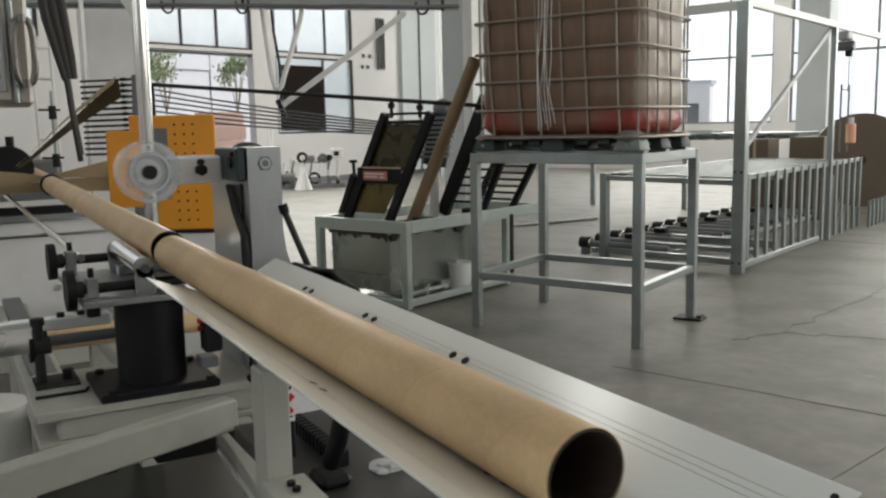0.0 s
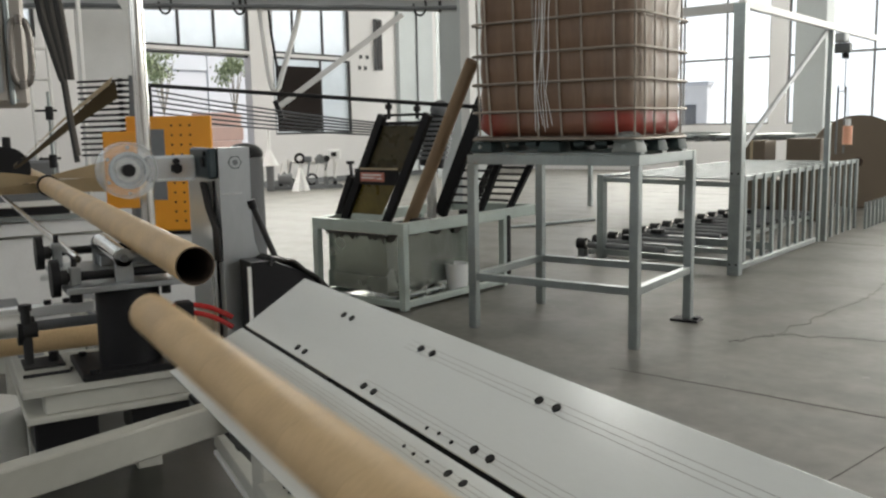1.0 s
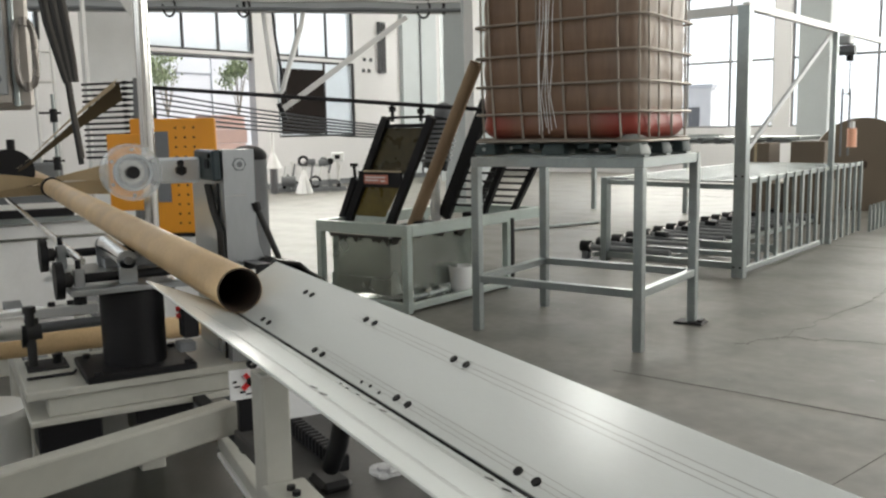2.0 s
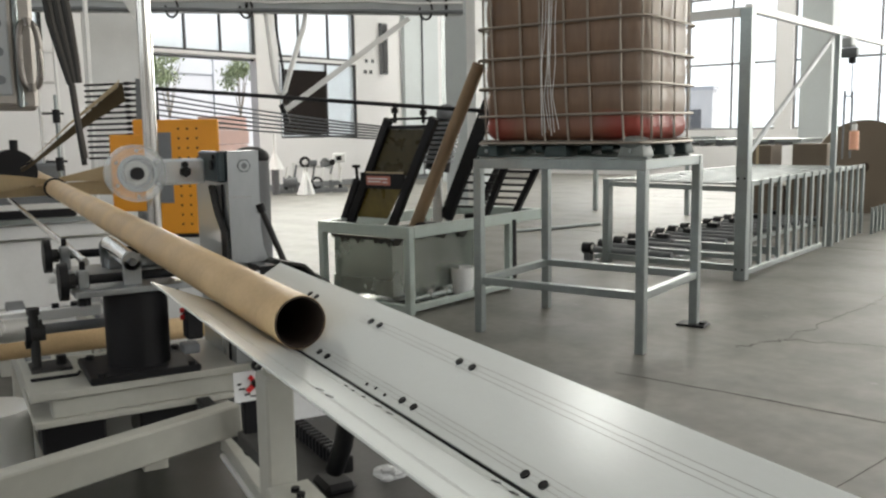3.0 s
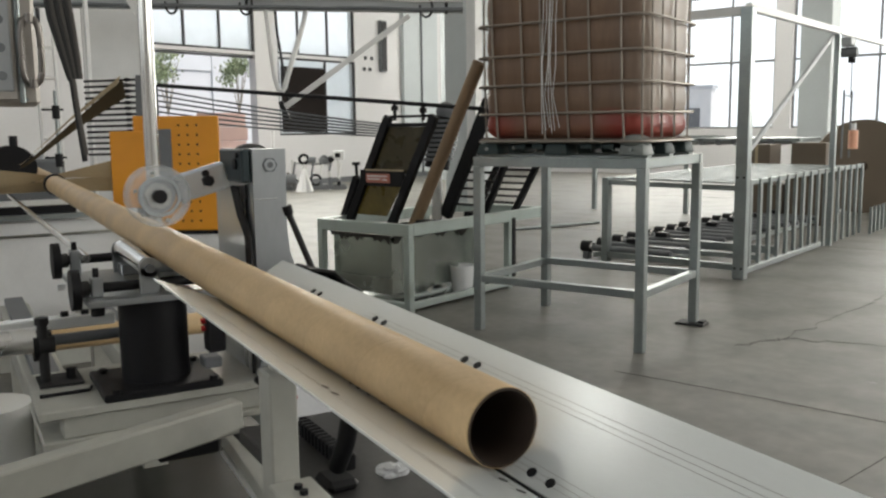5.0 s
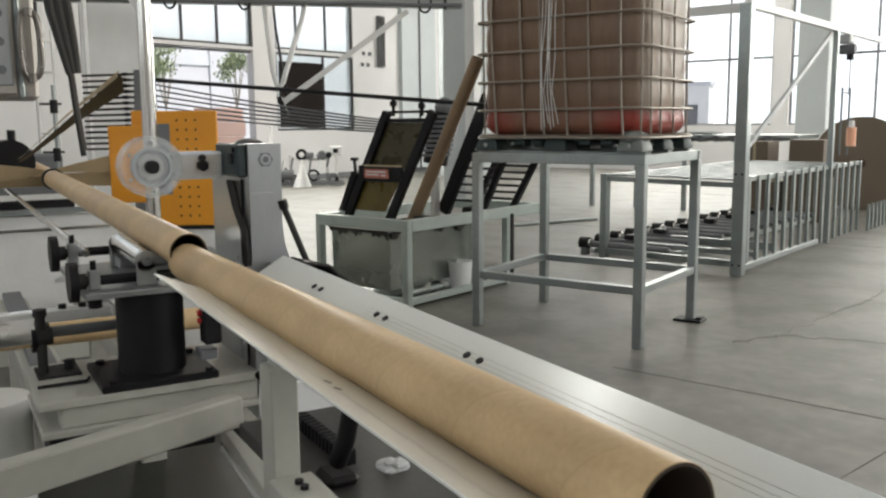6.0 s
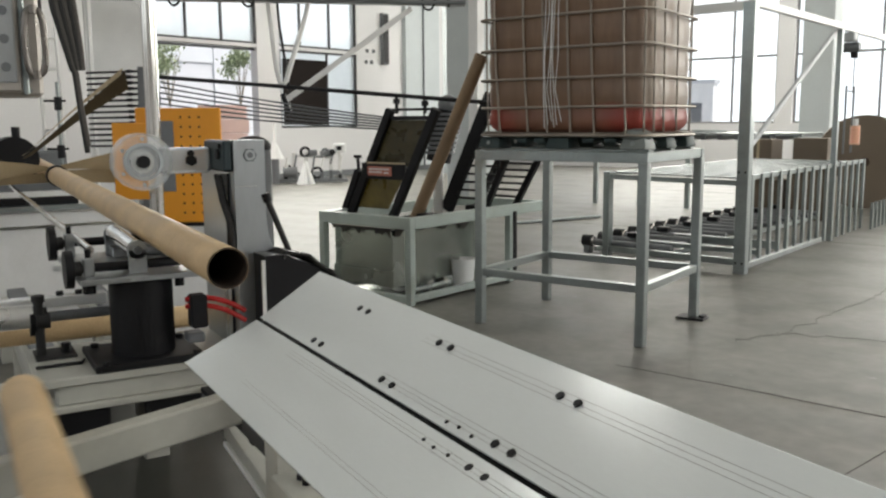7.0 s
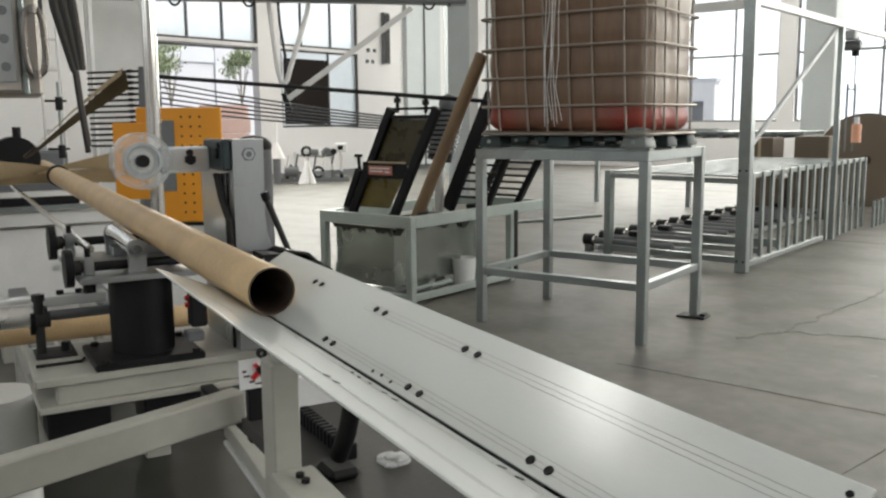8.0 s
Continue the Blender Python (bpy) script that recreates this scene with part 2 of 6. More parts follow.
# leaf and bark paled, the bright haze of the yard put into their colours
M_HAZELEAF = mat("hazed_leaf", (0.34, 0.4, 0.24), 0.6, var=0.4, coarse=8)
M_BARK = mat("bark", (0.3, 0.27, 0.22), 0.9)
M_PINKBOARD = mat("pink_board", (0.6, 0.42, 0.38), 0.8, coarse=2)
M_BOTTLE = mat("orange_liquid", (0.85, 0.45, 0.3), 0.3)
M_GUNGREY = mat("grey_plastic", (0.16, 0.17, 0.18), 0.5)
M_TANK = mat("stainless_tank", (0.36, 0.39, 0.36), 0.26, 0.85, 0.25, coarse=2, fine=14, bump=0.05, rvar=0.12, dirt=0.6, dirt_col=(0.22, 0.21, 0.18))
M_TANKFRAME = mat("pale_steel_paint", (0.46, 0.53, 0.5), 0.4, 0.3, 0.1, dirt=0.35, dirt_col=(0.22, 0.2, 0.16))
# dried glue and the shade under the rim in one dark colour
M_GLUESHADE = mat("dried_glue_shade", (0.035, 0.032, 0.026), 0.45, 0, 0.4, coarse=9)
M_BOXPAINT = mat("beige_box_paint", (0.42, 0.39, 0.355), 0.36, 0.3, 0.07, fine=40, coarse=5, dirt=0.3, dirt_col=(0.4, 0.37, 0.33))
# glossy white: bright reflections on polished metal put into the colour
M_SHINEWHITE = mat("white_as_reflection", (0.88, 0.89, 0.87), 0.12, 0, 0.03, bump=0.01)
M_BAND = mat("yard_band", (0.66, 0.69, 0.72), 0.9, 0, 0.08, coarse=0.6)
M_OUTGROUND = mat("yard_concrete", (0.36, 0.36, 0.345), 0.9, 0, 0.1, coarse=0.3)
M_OUTWALL = mat("yard_wall", (0.64, 0.66, 0.69), 0.9, 0, 0.06, coarse=0.5)


# ---- mesh helpers ----
def box(bm, lo, hi, m=None, bevel=0.0):
    c = [(a + b) / 2 for a, b in zip(lo, hi)]
    s = [abs(b - a) for a, b in zip(lo, hi)]
    t = Matrix.Translation(c) @ Matrix.Diagonal((*s, 1))
    r = bmesh.ops.create_cube(bm, size=1, matrix=(m @ t) if m else t)
    if bevel:
        es = list({e for v in r["verts"] for e in v.link_edges})
        bmesh.ops.bevel(bm, geom=es, offset=bevel, segments=1, affect="EDGES", profile=0.5)


def align(p0, p1):
    p0, p1 = Vector(p0), Vector(p1)
    return Matrix.Translation(p0) @ (p1 - p0).to_track_quat("Z", "Y").to_matrix().to_4x4(), (p1 - p0).length


def rod(bm, p0, p1, r, seg=16, r2=None):
    m, d = align(p0, p1)
    bmesh.ops.create_cone(bm, cap_ends=True, segments=seg, radius1=r, radius2=r if r2 is None else r2, depth=d, matrix=m @ Matrix.Translation((0, 0, d / 2)))


def bar(bm, p0, p1, w, h, bevel=0.0):
    """A square bar from p0 to p1: w across, h upwards where it can."""
    p0, p1 = Vector(p0), Vector(p1)
    d = p1 - p0
    up = Vector((0, 0, 1)) if abs(d.normalized().z) < 0.95 else Vector((0, 1, 0))
    x = d.cross(up).normalized()
    y = x.cross(d).normalized()
    m = Matrix((x, y, d.normalized())).transposed().to_4x4()
    m.translation = p0
    box(bm, (-w / 2, -h / 2, 0), (w / 2, h / 2, d.length), m, bevel)


def pipe(bm, pts, r, seg=8):
    """One round tube swept through the points."""
    pts = [Vector(p) for p in pts]
    closed = (pts[0] - pts[-1]).length < 1e-6
    if closed:
        pts = pts[:-1]
    n = len(pts)
    rings, side = [], None
    for i, p in enumerate(pts):
        a = pts[i - 1] if i or closed else p
        b = pts[(i + 1) % n] if i < n - 1 or closed else p
        d = (b - a).normalized()
        if side is None:
            side = d.orthogonal().normalized()
        side = (side - d * side.dot(d)).normalized()
        up = d.cross(side)
        rings.append([bm.verts.new(p + (side * math.cos(2 * math.pi * k / seg) + up * math.sin(2 * math.pi * k / seg)) * r) for k in range(seg)])
    for i in range(n if closed else n - 1):
        a, b = rings[i], rings[(i + 1) % n]
        for k in range(seg):
            bm.faces.new((a[k], a[(k + 1) % seg], b[(k + 1) % seg], b[k]))
    if not closed:
        bm.faces.new(rings[0][::-1])
        bm.faces.new(rings[-1])


def hollow(bm, p0, p1, ro, ri, seg=40):
    m, d = align(p0, p1)
    rings = []
    for z, r in ((0, ro), (d, ro), (d, ri), (0, ri)):
        rings.append([bm.verts.new(m @ Vector((r * math.cos(2 * math.pi * i / seg), r * math.sin(2 * math.pi * i / seg), z))) for i in range(seg)])
    for k in range(4):
        a, b = rings[k], rings[(k + 1) % 4]
        for i in range(seg):
            bm.faces.new((a[i], a[(i + 1) % seg], b[(i + 1) % seg], b[i]))


def sag(p0, p1, drop, n=10):
    p0, p1 = Vector(p0), Vector(p1)
    return [p0.lerp(p1, i / n) - Vector((0, 0, drop * 4 * (i / n) * (1 - i / n))) for i in range(n + 1)]


def link(name, bm, material, smooth=True):
    bmesh.ops.recalc_face_normals(bm, faces=bm.faces)
    me = bpy.data.meshes.new(name)
    bm.to_mesh(me)
    bm.free()
    me.materials.append(material)
    if smooth:
        for f in me.polygons:
            f.use_smooth = True
        me.set_sharp_from_angle(angle=radians(35))
    return new(name, me)


def part(name, bm, material, parent, label="", smooth=True):
    ob = link(name, bm, material, smooth)
    ob.parent = parent
    return tagged(ob, label)


def thing(name, label, category, m=None, group="", kind=""):
    ob = new(name)
    ob.empty_display_size = 0.1
    ob.matrix_basis = m or Matrix()
    return tagged(ob, label, category, group, kind)


def structure(name, bm, material, label="", category="", smooth=False):
    return tagged(link(name, bm, material, smooth), label, category, kind="structure")


def pbox(name, lo, hi, material, parent, label="", bevel=0.0, m=None):
    bm = bmesh.new()
    box(bm, lo, hi, m, bevel)
    return part(name, bm, material, parent, label)


def prod(name, p0, p1, r, material, parent, label="", seg=16, r2=None):
    bm = bmesh.new()
    rod(bm, p0, p1, r, seg, r2)
    return part(name, bm, material, parent, label)


def pbar(name, p0, p1, w, h, material, parent, label="", bevel=0.003):
    bm = bmesh.new()
    bar(bm, p0, p1, w, h, bevel)
    return part(name, bm, material, parent, label)


def wall_with_holes(bm, axis, at, thick, u0, u1, z0, z1, holes):
    """A wall across x or y with rectangular holes (u0, u1, z0, z1)."""
    us = sorted({u0, u1, *[h[0] for h in holes], *[h[1] for h in holes]})
    zs = sorted({z0, z1, *[h[2] for h in holes], *[h[3] for h in holes]})
    for a, b in zip(us, us[1:]):
        run = None
        for c, d in zip(zs, zs[1:]):
            if any(h[0] <= a and b <= h[1] and h[2] <= c and d <= h[3] for h in holes):
                run = None
                continue
            lo, hi = ((at, a, c), (at + thick, b, d)) if axis == "x" else ((a, at, c), (b, at + thick, d))
            box(bm, lo, hi)


# machine space: x along the tube towards its free end, y away from the operator, z up
MB = Matrix.Translation((-0.886, 0.922, 0)) @ Matrix.Rotation(math.atan2(-0.357, 0.934), 4, "Z")
TUBE_R, FALL = 0.05, 0.014


def axis_z(s):
    return 1.053 - FALL * s

# ---- the hall ----
X0, X1, Y0, Y1, ZC = -17.2, 8.0, -7.0, 24.0, 7.5
bm = bmesh.new()
bmesh.ops.create_grid(bm, x_segments=1, y_segments=1, size=600, matrix=Matrix.Translation((0, 0, -0.02)))
structure("ground", bm, M_OUTGROUND, "pale concrete yard outside the hall", "ground")
bm = bmesh.new()
box(bm, (X0, Y0, -0.015), (X1, Y1, 0))
structure("floor", bm, M_FLOOR, "smooth grey concrete factory floor with a dull sheen", "floor")
# saw-cut joints, filled dark
JOINTS = (((-2.36, 4.41, 0), (-1.57, 4.41, 0), 0.004), ((-1.57, 4.41, 0), (0.94, 4.30, 0), 0.007), ((-0.97, 3.03, 0), (-0.36, 6.50, 0), 0.003), ((-8, 10.5, 0), (2, 10.5, 0), 0.006), ((-8, 16.5, 0), (2, 16.5, 0), 0.006))
rng = random.Random(11)


def crack(p0, p1, wide, wobble, n=26):
    """A ragged flat dark line on the floor."""
    p0, p1 = Vector(p0), Vector(p1)
    side = (p1 - p0).cross(Vector((0, 0, 1))).normalized()
    bm = bmesh.new()
    rows = []
    for k in range(n + 1):
        c = p0.lerp(p1, k / n) + side * (wobble * noise.noise(Vector((k * 0.4, p0.x, p0.y))) + wobble * 0.3 * rng.uniform(-1, 1))
        w = wide * rng.uniform(0.35, 0.75)
        rows.append([bm.verts.new(c + side * w * f + Vector((0, 0, z))) for f, z in ((-1, 0.0003), (0, 0.0025), (1, 0.0003))])
    for a, b in zip(rows, rows[1:]):
        bm.faces.new((a[0], a[1], b[1], b[0]))
        bm.faces.new((a[1], a[2], b[2], b[1]))
    return bm


for p0, p1, wide in JOINTS:
    structure("floor_joint", crack(p0, p1, wide, 0.006), M_JOINT, "thin dark joint in the concrete floor", "joint")
for p0, p1, wide in (((-2.03, 5.38, 0), (-1.86, 5.75, 0), 0.002), ((-1.86, 5.75, 0), (-1.67, 7.55, 0), 0.002), ((-1.67, 7.55, 0), (-2.0, 10.4, 0), 0.002), ((-1.86, 5.75, 0), (-1.1, 6.0, 0), 0.0018)):
    structure("floor_crack", crack(p0, p1, wide, 0.05), M_JOINT, "hairline crack in the concrete floor", "crack")
SCUFFS = ((-3.53, 5.69, 0.025), (-3.47, 5.40, 0.018), (-3.56, 5.98, 0.03), (-3.3, 5.6, 0.012), (-1.13, 5.02, 0.035), (-1.42, 5.4, 0.014), (-2.8, 7.3, 0.03), (-2.2, 6.4, 0.02), (-1.75, 4.6, 0.012), (-2.9, 6.9, 0.015))
for x, y, r in SCUFFS:
    bm = bmesh.new()
    bmesh.ops.create_circle(bm, cap_ends=True, segments=11, radius=r, matrix=Matrix.Translation((x, y, 0.004)))
    for v in bm.verts:
        k = rng.uniform(0.4, 1.3)
        v.co.x, v.co.y = x + (v.co.x - x) * k, y + (v.co.y - y) * k * 0.5
    structure("paint_spot", bm, M_SPOT, "pale dried spot on the concrete floor", "stain")

WEST_HOLES = [(4.0, 8.6, 3.3, 6.2), (10.8, 13.85, 0.0, 3.22), (10.8, 13.85, 3.3, 6.2), (14.55, 17.25, 1.28, 3.22), (14.55, 17.25, 3.3, 6.2)]
NORTH_HOLES = [(-16.0, -12.6, 1.3, 6.4), (-11.9, -8.2, 1.3, 6.4), (-7.75, -4.6, 1.3, 6.4), (-3.9, -0.6, 1.3, 6.4), (0.4, 4.2, 1.3, 6.4)]
bm = bmesh.new()
wall_with_holes(bm, "x", X0 - 0.25, 0.25, Y0 - 0.25, Y1 + 0.25, -0.015, ZC, WEST_HOLES)
structure("wall_west", bm, M_WALL, "white plastered factory wall with tall window openings", "wall")
bm = bmesh.new()
wall_with_holes(bm, "y", Y1, 0.25, X0, X1, -0.015, ZC, NORTH_HOLES)
structure("wall_north", bm, M_WALL, "white factory wall with large bright windows", "wall")
bm = bmesh.new()
wall_with_holes(bm, "x", X1, 0.25, Y0 - 0.25, Y1 + 0.25, -0.015, ZC, [(1.5, 14.5, 2.6, 6.6)])
structure("wall_east", bm, M_WALL, "plain white factory wall", "wall")
bm = bmesh.new()
wall_with_holes(bm, "y", Y0 - 0.25, 0.25, X0, X1, -0.015, ZC, [(-13.0, 1.0, 2.6, 6.6)])
structure("wall_south", bm, M_WALL, "plain white factory wall", "wall")
bm = bmesh.new()
box(bm, (X0 - 0.25, Y0 - 0.25, ZC), (X1 + 0.25, Y1 + 0.25, ZC + 0.25))
structure("ceiling", bm, M_CEIL, "pale painted factory ceiling", "ceiling")
bm = bmesh.new()
box(bm, (X0, Y0, 0), (X0 + 0.02, 10.8, 0.12))
structure("baseboard", bm, M_GUNGREY, "grey painted skirting along the wall", "baseboard")
bm = bmesh.new()
box(bm, (X0, 13.85, 0), (X0 + 0.02, Y1, 0.14))
structure("baseboard", bm, M_GUNGREY, "grey painted skirting along the wall", "baseboard")


def window(name, axis, at, a, b, z0, z1, muls, trans, pane_mat, label, deep=0.07, fm=M_BLACKFRAME):
    ob = thing(name, label, "window", kind="structure")

    def P(u, z, w):
        return (at + w, u, z) if axis == "x" else (u, at + w, z)
    t = 0.05
    for (u0, u1, c0, c1) in ((a, b, z0, z0 + t), (a, b, z1 - t, z1), (a, a + t, z0 + t, z1 - t), (b - t, b, z0 + t, z1 - t)):
        pbox("window_frame", P(u0, c0, 0), P(u1, c1, deep), fm, ob)
    us, zs = [a + t, *muls, b - t], [z0 + t, *trans, z1 - t]
    for m in muls:
        pbox("mullion", P(m - 0.025, z0 + t, 0.005), P(m + 0.025, z1 - t, deep - 0.005), fm, ob)
    for z in trans:
        pbox("transom", P(a + t, z - 0.03, 0.004), P(b - t, z + 0.03, deep - 0.004), fm, ob)
    for u0, u1 in zip(us, us[1:]):
        for c0, c1 in zip(zs, zs[1:]):
            p = pbox("pane", P(u0, c0, 0.03), P(u1, c1, 0.036), pane_mat, ob)
            p.visible_shadow = False
    return ob


window("window_1", "x", X0 - 0.1, 10.8, 13.85, 3.3, 6.2, (11.89, 12.86), (4.9,), M_FROST, "tall frosted window in a black metal frame")
window("window_2", "x", X0 - 0.1, 14.55, 17.25, 3.3, 6.2, (15.27, 16.29), (4.9,), M_FROST, "tall frosted window in a black metal frame")
window("window_3", "x", X0 - 0.1, 4.0, 8.6, 3.3, 6.2, (5.5, 7.0), (4.9,), M_FROST, "tall frosted window in a black metal frame")
for i, (a, b, z0, z1) in enumerate(NORTH_HOLES):
    window("window_%d" % (i + 4), "y", Y1 + 0.1, a, b, z0, z1, (a + (b - a) / 3, a + 2 * (b - a) / 3), (3.1, 4.9), M_PANE, "large clear window, its thin frame greyed for the glare", fm=M_GLAREFRAME)
# lower window of the west wall: a dark pane beside a pale sash
ob = window("window_9", "x", X0 - 0.1, 14.55, 17.25, 1.28, 3.22, (16.18,), (), M_FROST, "low window with a dark pane beside a pale sash")
# panel added in front of the glass to stand for the dark pane
pbox("blind", (X0 - 0.04, 14.66, 1.36), (X0 - 0.01, 16.13, 3.0), M_DARKPANE, ob, "dark panel added over the pane")
# gate opening frame
bm = bmesh.new()
box(bm, (X0 - 0.2, 10.8, 3.15), (X0 - 0.1, 13.85, 3.2))
structure("trim", bm, M_BLACKFRAME, "black metal lintel over the gate opening", "trim")

# ---- outside ----
bm = bmesh.new()
box(bm, (-60, -40, -1), (-59, 80, 34))
structure("backdrop", bm, M_OUTWEST, "bright hazy overcast distance", "backdrop")
bm = bmesh.new()
box(bm, (-60, 79, -1), (60, 80, 34))
structure("backdrop", bm, M_OUT, "bright hazy overcast distance", "backdrop")
bm = bmesh.new()
box(bm, (-27, 4, 0), (-26.6, 30, 4.4))
structure("yard_wall", bm, M_OUTWALL, "pale blue-grey yard wall beyond the gate", "wall")

bm = bmesh.new()
box(bm, (-26.6, 4, 3.55), (-26.55, 30, 4.0))
structure("trim", bm, M_BAND, "grey painted band along the yard wall", "trim")
for y in (16.2, 19.4, 22.6):
    bm = bmesh.new()
    box(bm, (-26.6, y, 0), (-26.5, y + 0.35, 4.4))
    structure("trim", bm, M_OUTWALL, "flat pier of the yard wall", "trim")

ob = thing("yard_building", "pale low building beyond the windows", "building", Matrix.Translation((-19.0, 45, 0)))
pbox("wall", (-8.0, 0, 0), (0.4, 0.6, 3.3), M_WHITE, ob)
pbox("roof", (-8.2, -0.1, 3.3), (0.5, 0.7, 3.5), M_OUTWALL, ob, "grey flat roof edge")
pbox("window", (-0.9, -0.04, 1.2), (-0.2, -0.001, 2.3), M_GUNGREY, ob)


def shrub(x, y, z, r, seed):
    rng = random.Random(seed)
    ob = thing("shrub", "leafy green shrub in the bright yard", "shrub", Matrix.Translation((x, y, 0)), "yard shrubs")
    bm = bmesh.new()
    rod(bm, (0, 0, 0), (0, 0, z), 0.022, 8, 0.016)
    for i in range(7):
        a = i * 0.9
        rod(bm, (0, 0, z * 0.6), (r * 0.6 * math.cos(a), r * 0.6 * math.sin(a), z + r * rng.uniform(-0.2, 0.6)), 0.018, 6, 0.008)
    part("trunk", bm, M_BARK, ob)
    bm = bmesh.new()
    clumps = [Vector((rng.uniform(-0.5, 0.5), rng.uniform(-0.7, 0.7), rng.uniform(-0.8, 0.9))) * r for k in range(9)]
    for i in range(1000):
        d = Vector((rng.gauss(0, 1), rng.gauss(0, 1), rng.gauss(0, 1))) * r * 0.23 + clumps[i % 9]
        m = Matrix.Translation(d + Vector((0, 0, z + 0.2))) @ Euler((rng.uniform(0, 6), rng.uniform(0, 6), 0)).to_matrix().to_4x4()
        s = rng.uniform(0.04, 0.085)
        vs = [bm.verts.new(m @ Vector(p)) for p in ((-s, 0, 0), (0, -s * 0.45, s * 0.1), (s, 0, 0), (0, s * 0.45, s * 0.1))]
        bm.faces.new(vs)
    part("crown", bm, M_HAZELEAF, ob, smooth=False)


shrub(-23.0, 15.2, 3.2, 0.58, 1)
shrub(-23.0, 17.8, 3.2, 0.5, 2)

# linear lamp under the ceiling
ob = thing("ceiling_light", "long white ceiling lamp with a bright diffuser", "lamp", Matrix.Translation((-6.5, 3.75, 0)) @ Matrix.Rotation(radians(-20), 4, "Z"))
pbox("frame", (-0.2, -0.75, ZC - 0.09), (0.2, 0.75, ZC), M_WHITEPAINT, ob, bevel=0.01)
pbox("diffuser", (-0.15, -0.7, ZC - 0.115), (0.15, 0.7, ZC - 0.09), M_LAMP, ob)

# ---- columns ----
for x, y, w in ((-9.41, 12.2, 0.6), (-15.0, 18.9, 0.6), (-5.83, 19.81, 0.63)):
    bm = bmesh.new()
    box(bm, (x - w / 2, y - w / 2, 0), (x + w / 2, y + w / 2, ZC), None, 0.015)
    structure("column", bm, M_COL, "square painted concrete column", "column")
# pilaster and its pipe on the west wall
bm = bmesh.new()
box(bm, (X0, 19.1, 0.14), (X0 + 0.14, 20.6, ZC))
structure("pilaster", bm, M_COL, "flat painted pilaster on the factory wall", "pilaster")
bm = bmesh.new()
rod(bm, (X0 + 0.17, 19.85, 0.14), (X0 + 0.17, 19.85, ZC), 0.025, 10)
structure("downpipe", bm, M_GUNGREY, "thin grey pipe down the wall", "pipe")
# panel and switches on the west wall
ob = thing("wall_cabinet", "tall dark narrow cabinet on the white wall", "cabinet", Matrix.Translation((X0, 18.3, 0)))
pbox("body", (0, -0.12, 3.0), (0.12, 0.12, 4.4), M_GUNGREY, ob, bevel=0.01)
pbox("door", (0.12, -0.1, 3.03), (0.135, 0.1, 4.36), M_BLACK, ob)
for dy, dz in ((0, 0), (0.22, 0.0), (0.05, 0.3), (0.3, 0.3)):
    ob = thing("wall_switch", "small dark switch on the white wall", "switch", Matrix.Translation((X0, 17.6 + dy, 3.05 + dz)), "switches on the wall")
    pbox("plate", (0, -0.05, -0.05), (0.03, 0.05, 0.05), M_GUNGREY, ob, bevel=0.005)
    pbox("rocker", (0.03, -0.02, -0.03), (0.04, 0.02, 0.03), M_BLACK, ob)


# ---- tank stand with the caged container ----
SZ = 1.208
STAND = Matrix.Translation((-3.632, 4.803, 0)) @ Matrix.Rotation(radians(4.0), 4, "Z")
ob = thing("container_stand", "welded galvanised steel stand under the caged container", "stand", STAND)
w, dx, dy = 0.06, 1.19, 0.96
for x in (0, dx):
    for y in (0, dy):
        pbox("leg", (x - w / 2, y - w / 2, 0.0), (x + w / 2, y + w / 2, SZ - 0.065), M_STEEL, ob, bevel=0.004)
        # weld beads where the lower rails meet the leg
        for wx, wy in (((x + (w / 2 if x == 0 else -w / 2)), y), (x, (y + (w / 2 if y == 0 else -w / 2)))):
            pbox("weld", (wx - 0.006, wy - 0.006, 0.335), (wx + 0.006, wy + 0.006, 0.395), M_GUNGREY, ob, bevel=0.003)
for z, h in ((SZ - 0.065, 0.065), (0.34, 0.05)):
    for y in (0, dy):
        pbox("rail", (w / 2 if z < 1 else -w / 2, y - 0.025, z), (dx - w / 2 if z < 1 else dx + w / 2, y + 0.025, z + h), M_STEEL, ob, bevel=0.004)
    for x in (0, dx):
        pbox("rail", (x - 0.025, w / 2, z), (x + 0.025, dy - w / 2, z + h), M_STEEL, ob, bevel=0.004)
bm = bmesh.new()
box(bm, (dx - 0.1, dy - 0.09, 0), (dx + 0.1, dy + 0.05, 0.016), None, 0.004)
box(bm, (dx + 0.05, dy - 0.05, 0.016), (dx + 0.09, dy + 0.03, 0.034), None, 0.006)
part("foot", bm, M_BLACK, ob, "dark foot plate")

ob = thing("bulk_container", "caged bulk liquid container, brown with red residue at the bottom", "container", STAND @ Matrix.Translation((-0.02, -0.01, SZ)))
dx, dy = 1.22, 0.90


def round_loop(x0, y0, x1, y1, r, n=8):
    """A rectangle with round corners, from the corner nearest 0, 0 on."""
    out = []
    for (cx, cy), a0 in zip(((x0 + r, y0 + r), (x1 - r, y0 + r), (x1 - r, y1 - r), (x0 + r, y1 - r)), (180, 270, 0, 90)):
        out += [(cx + r * math.cos(radians(a0 + 90 * i / n)), cy + r * math.sin(radians(a0 + 90 * i / n))) for i in range(n + 1)]
    return out


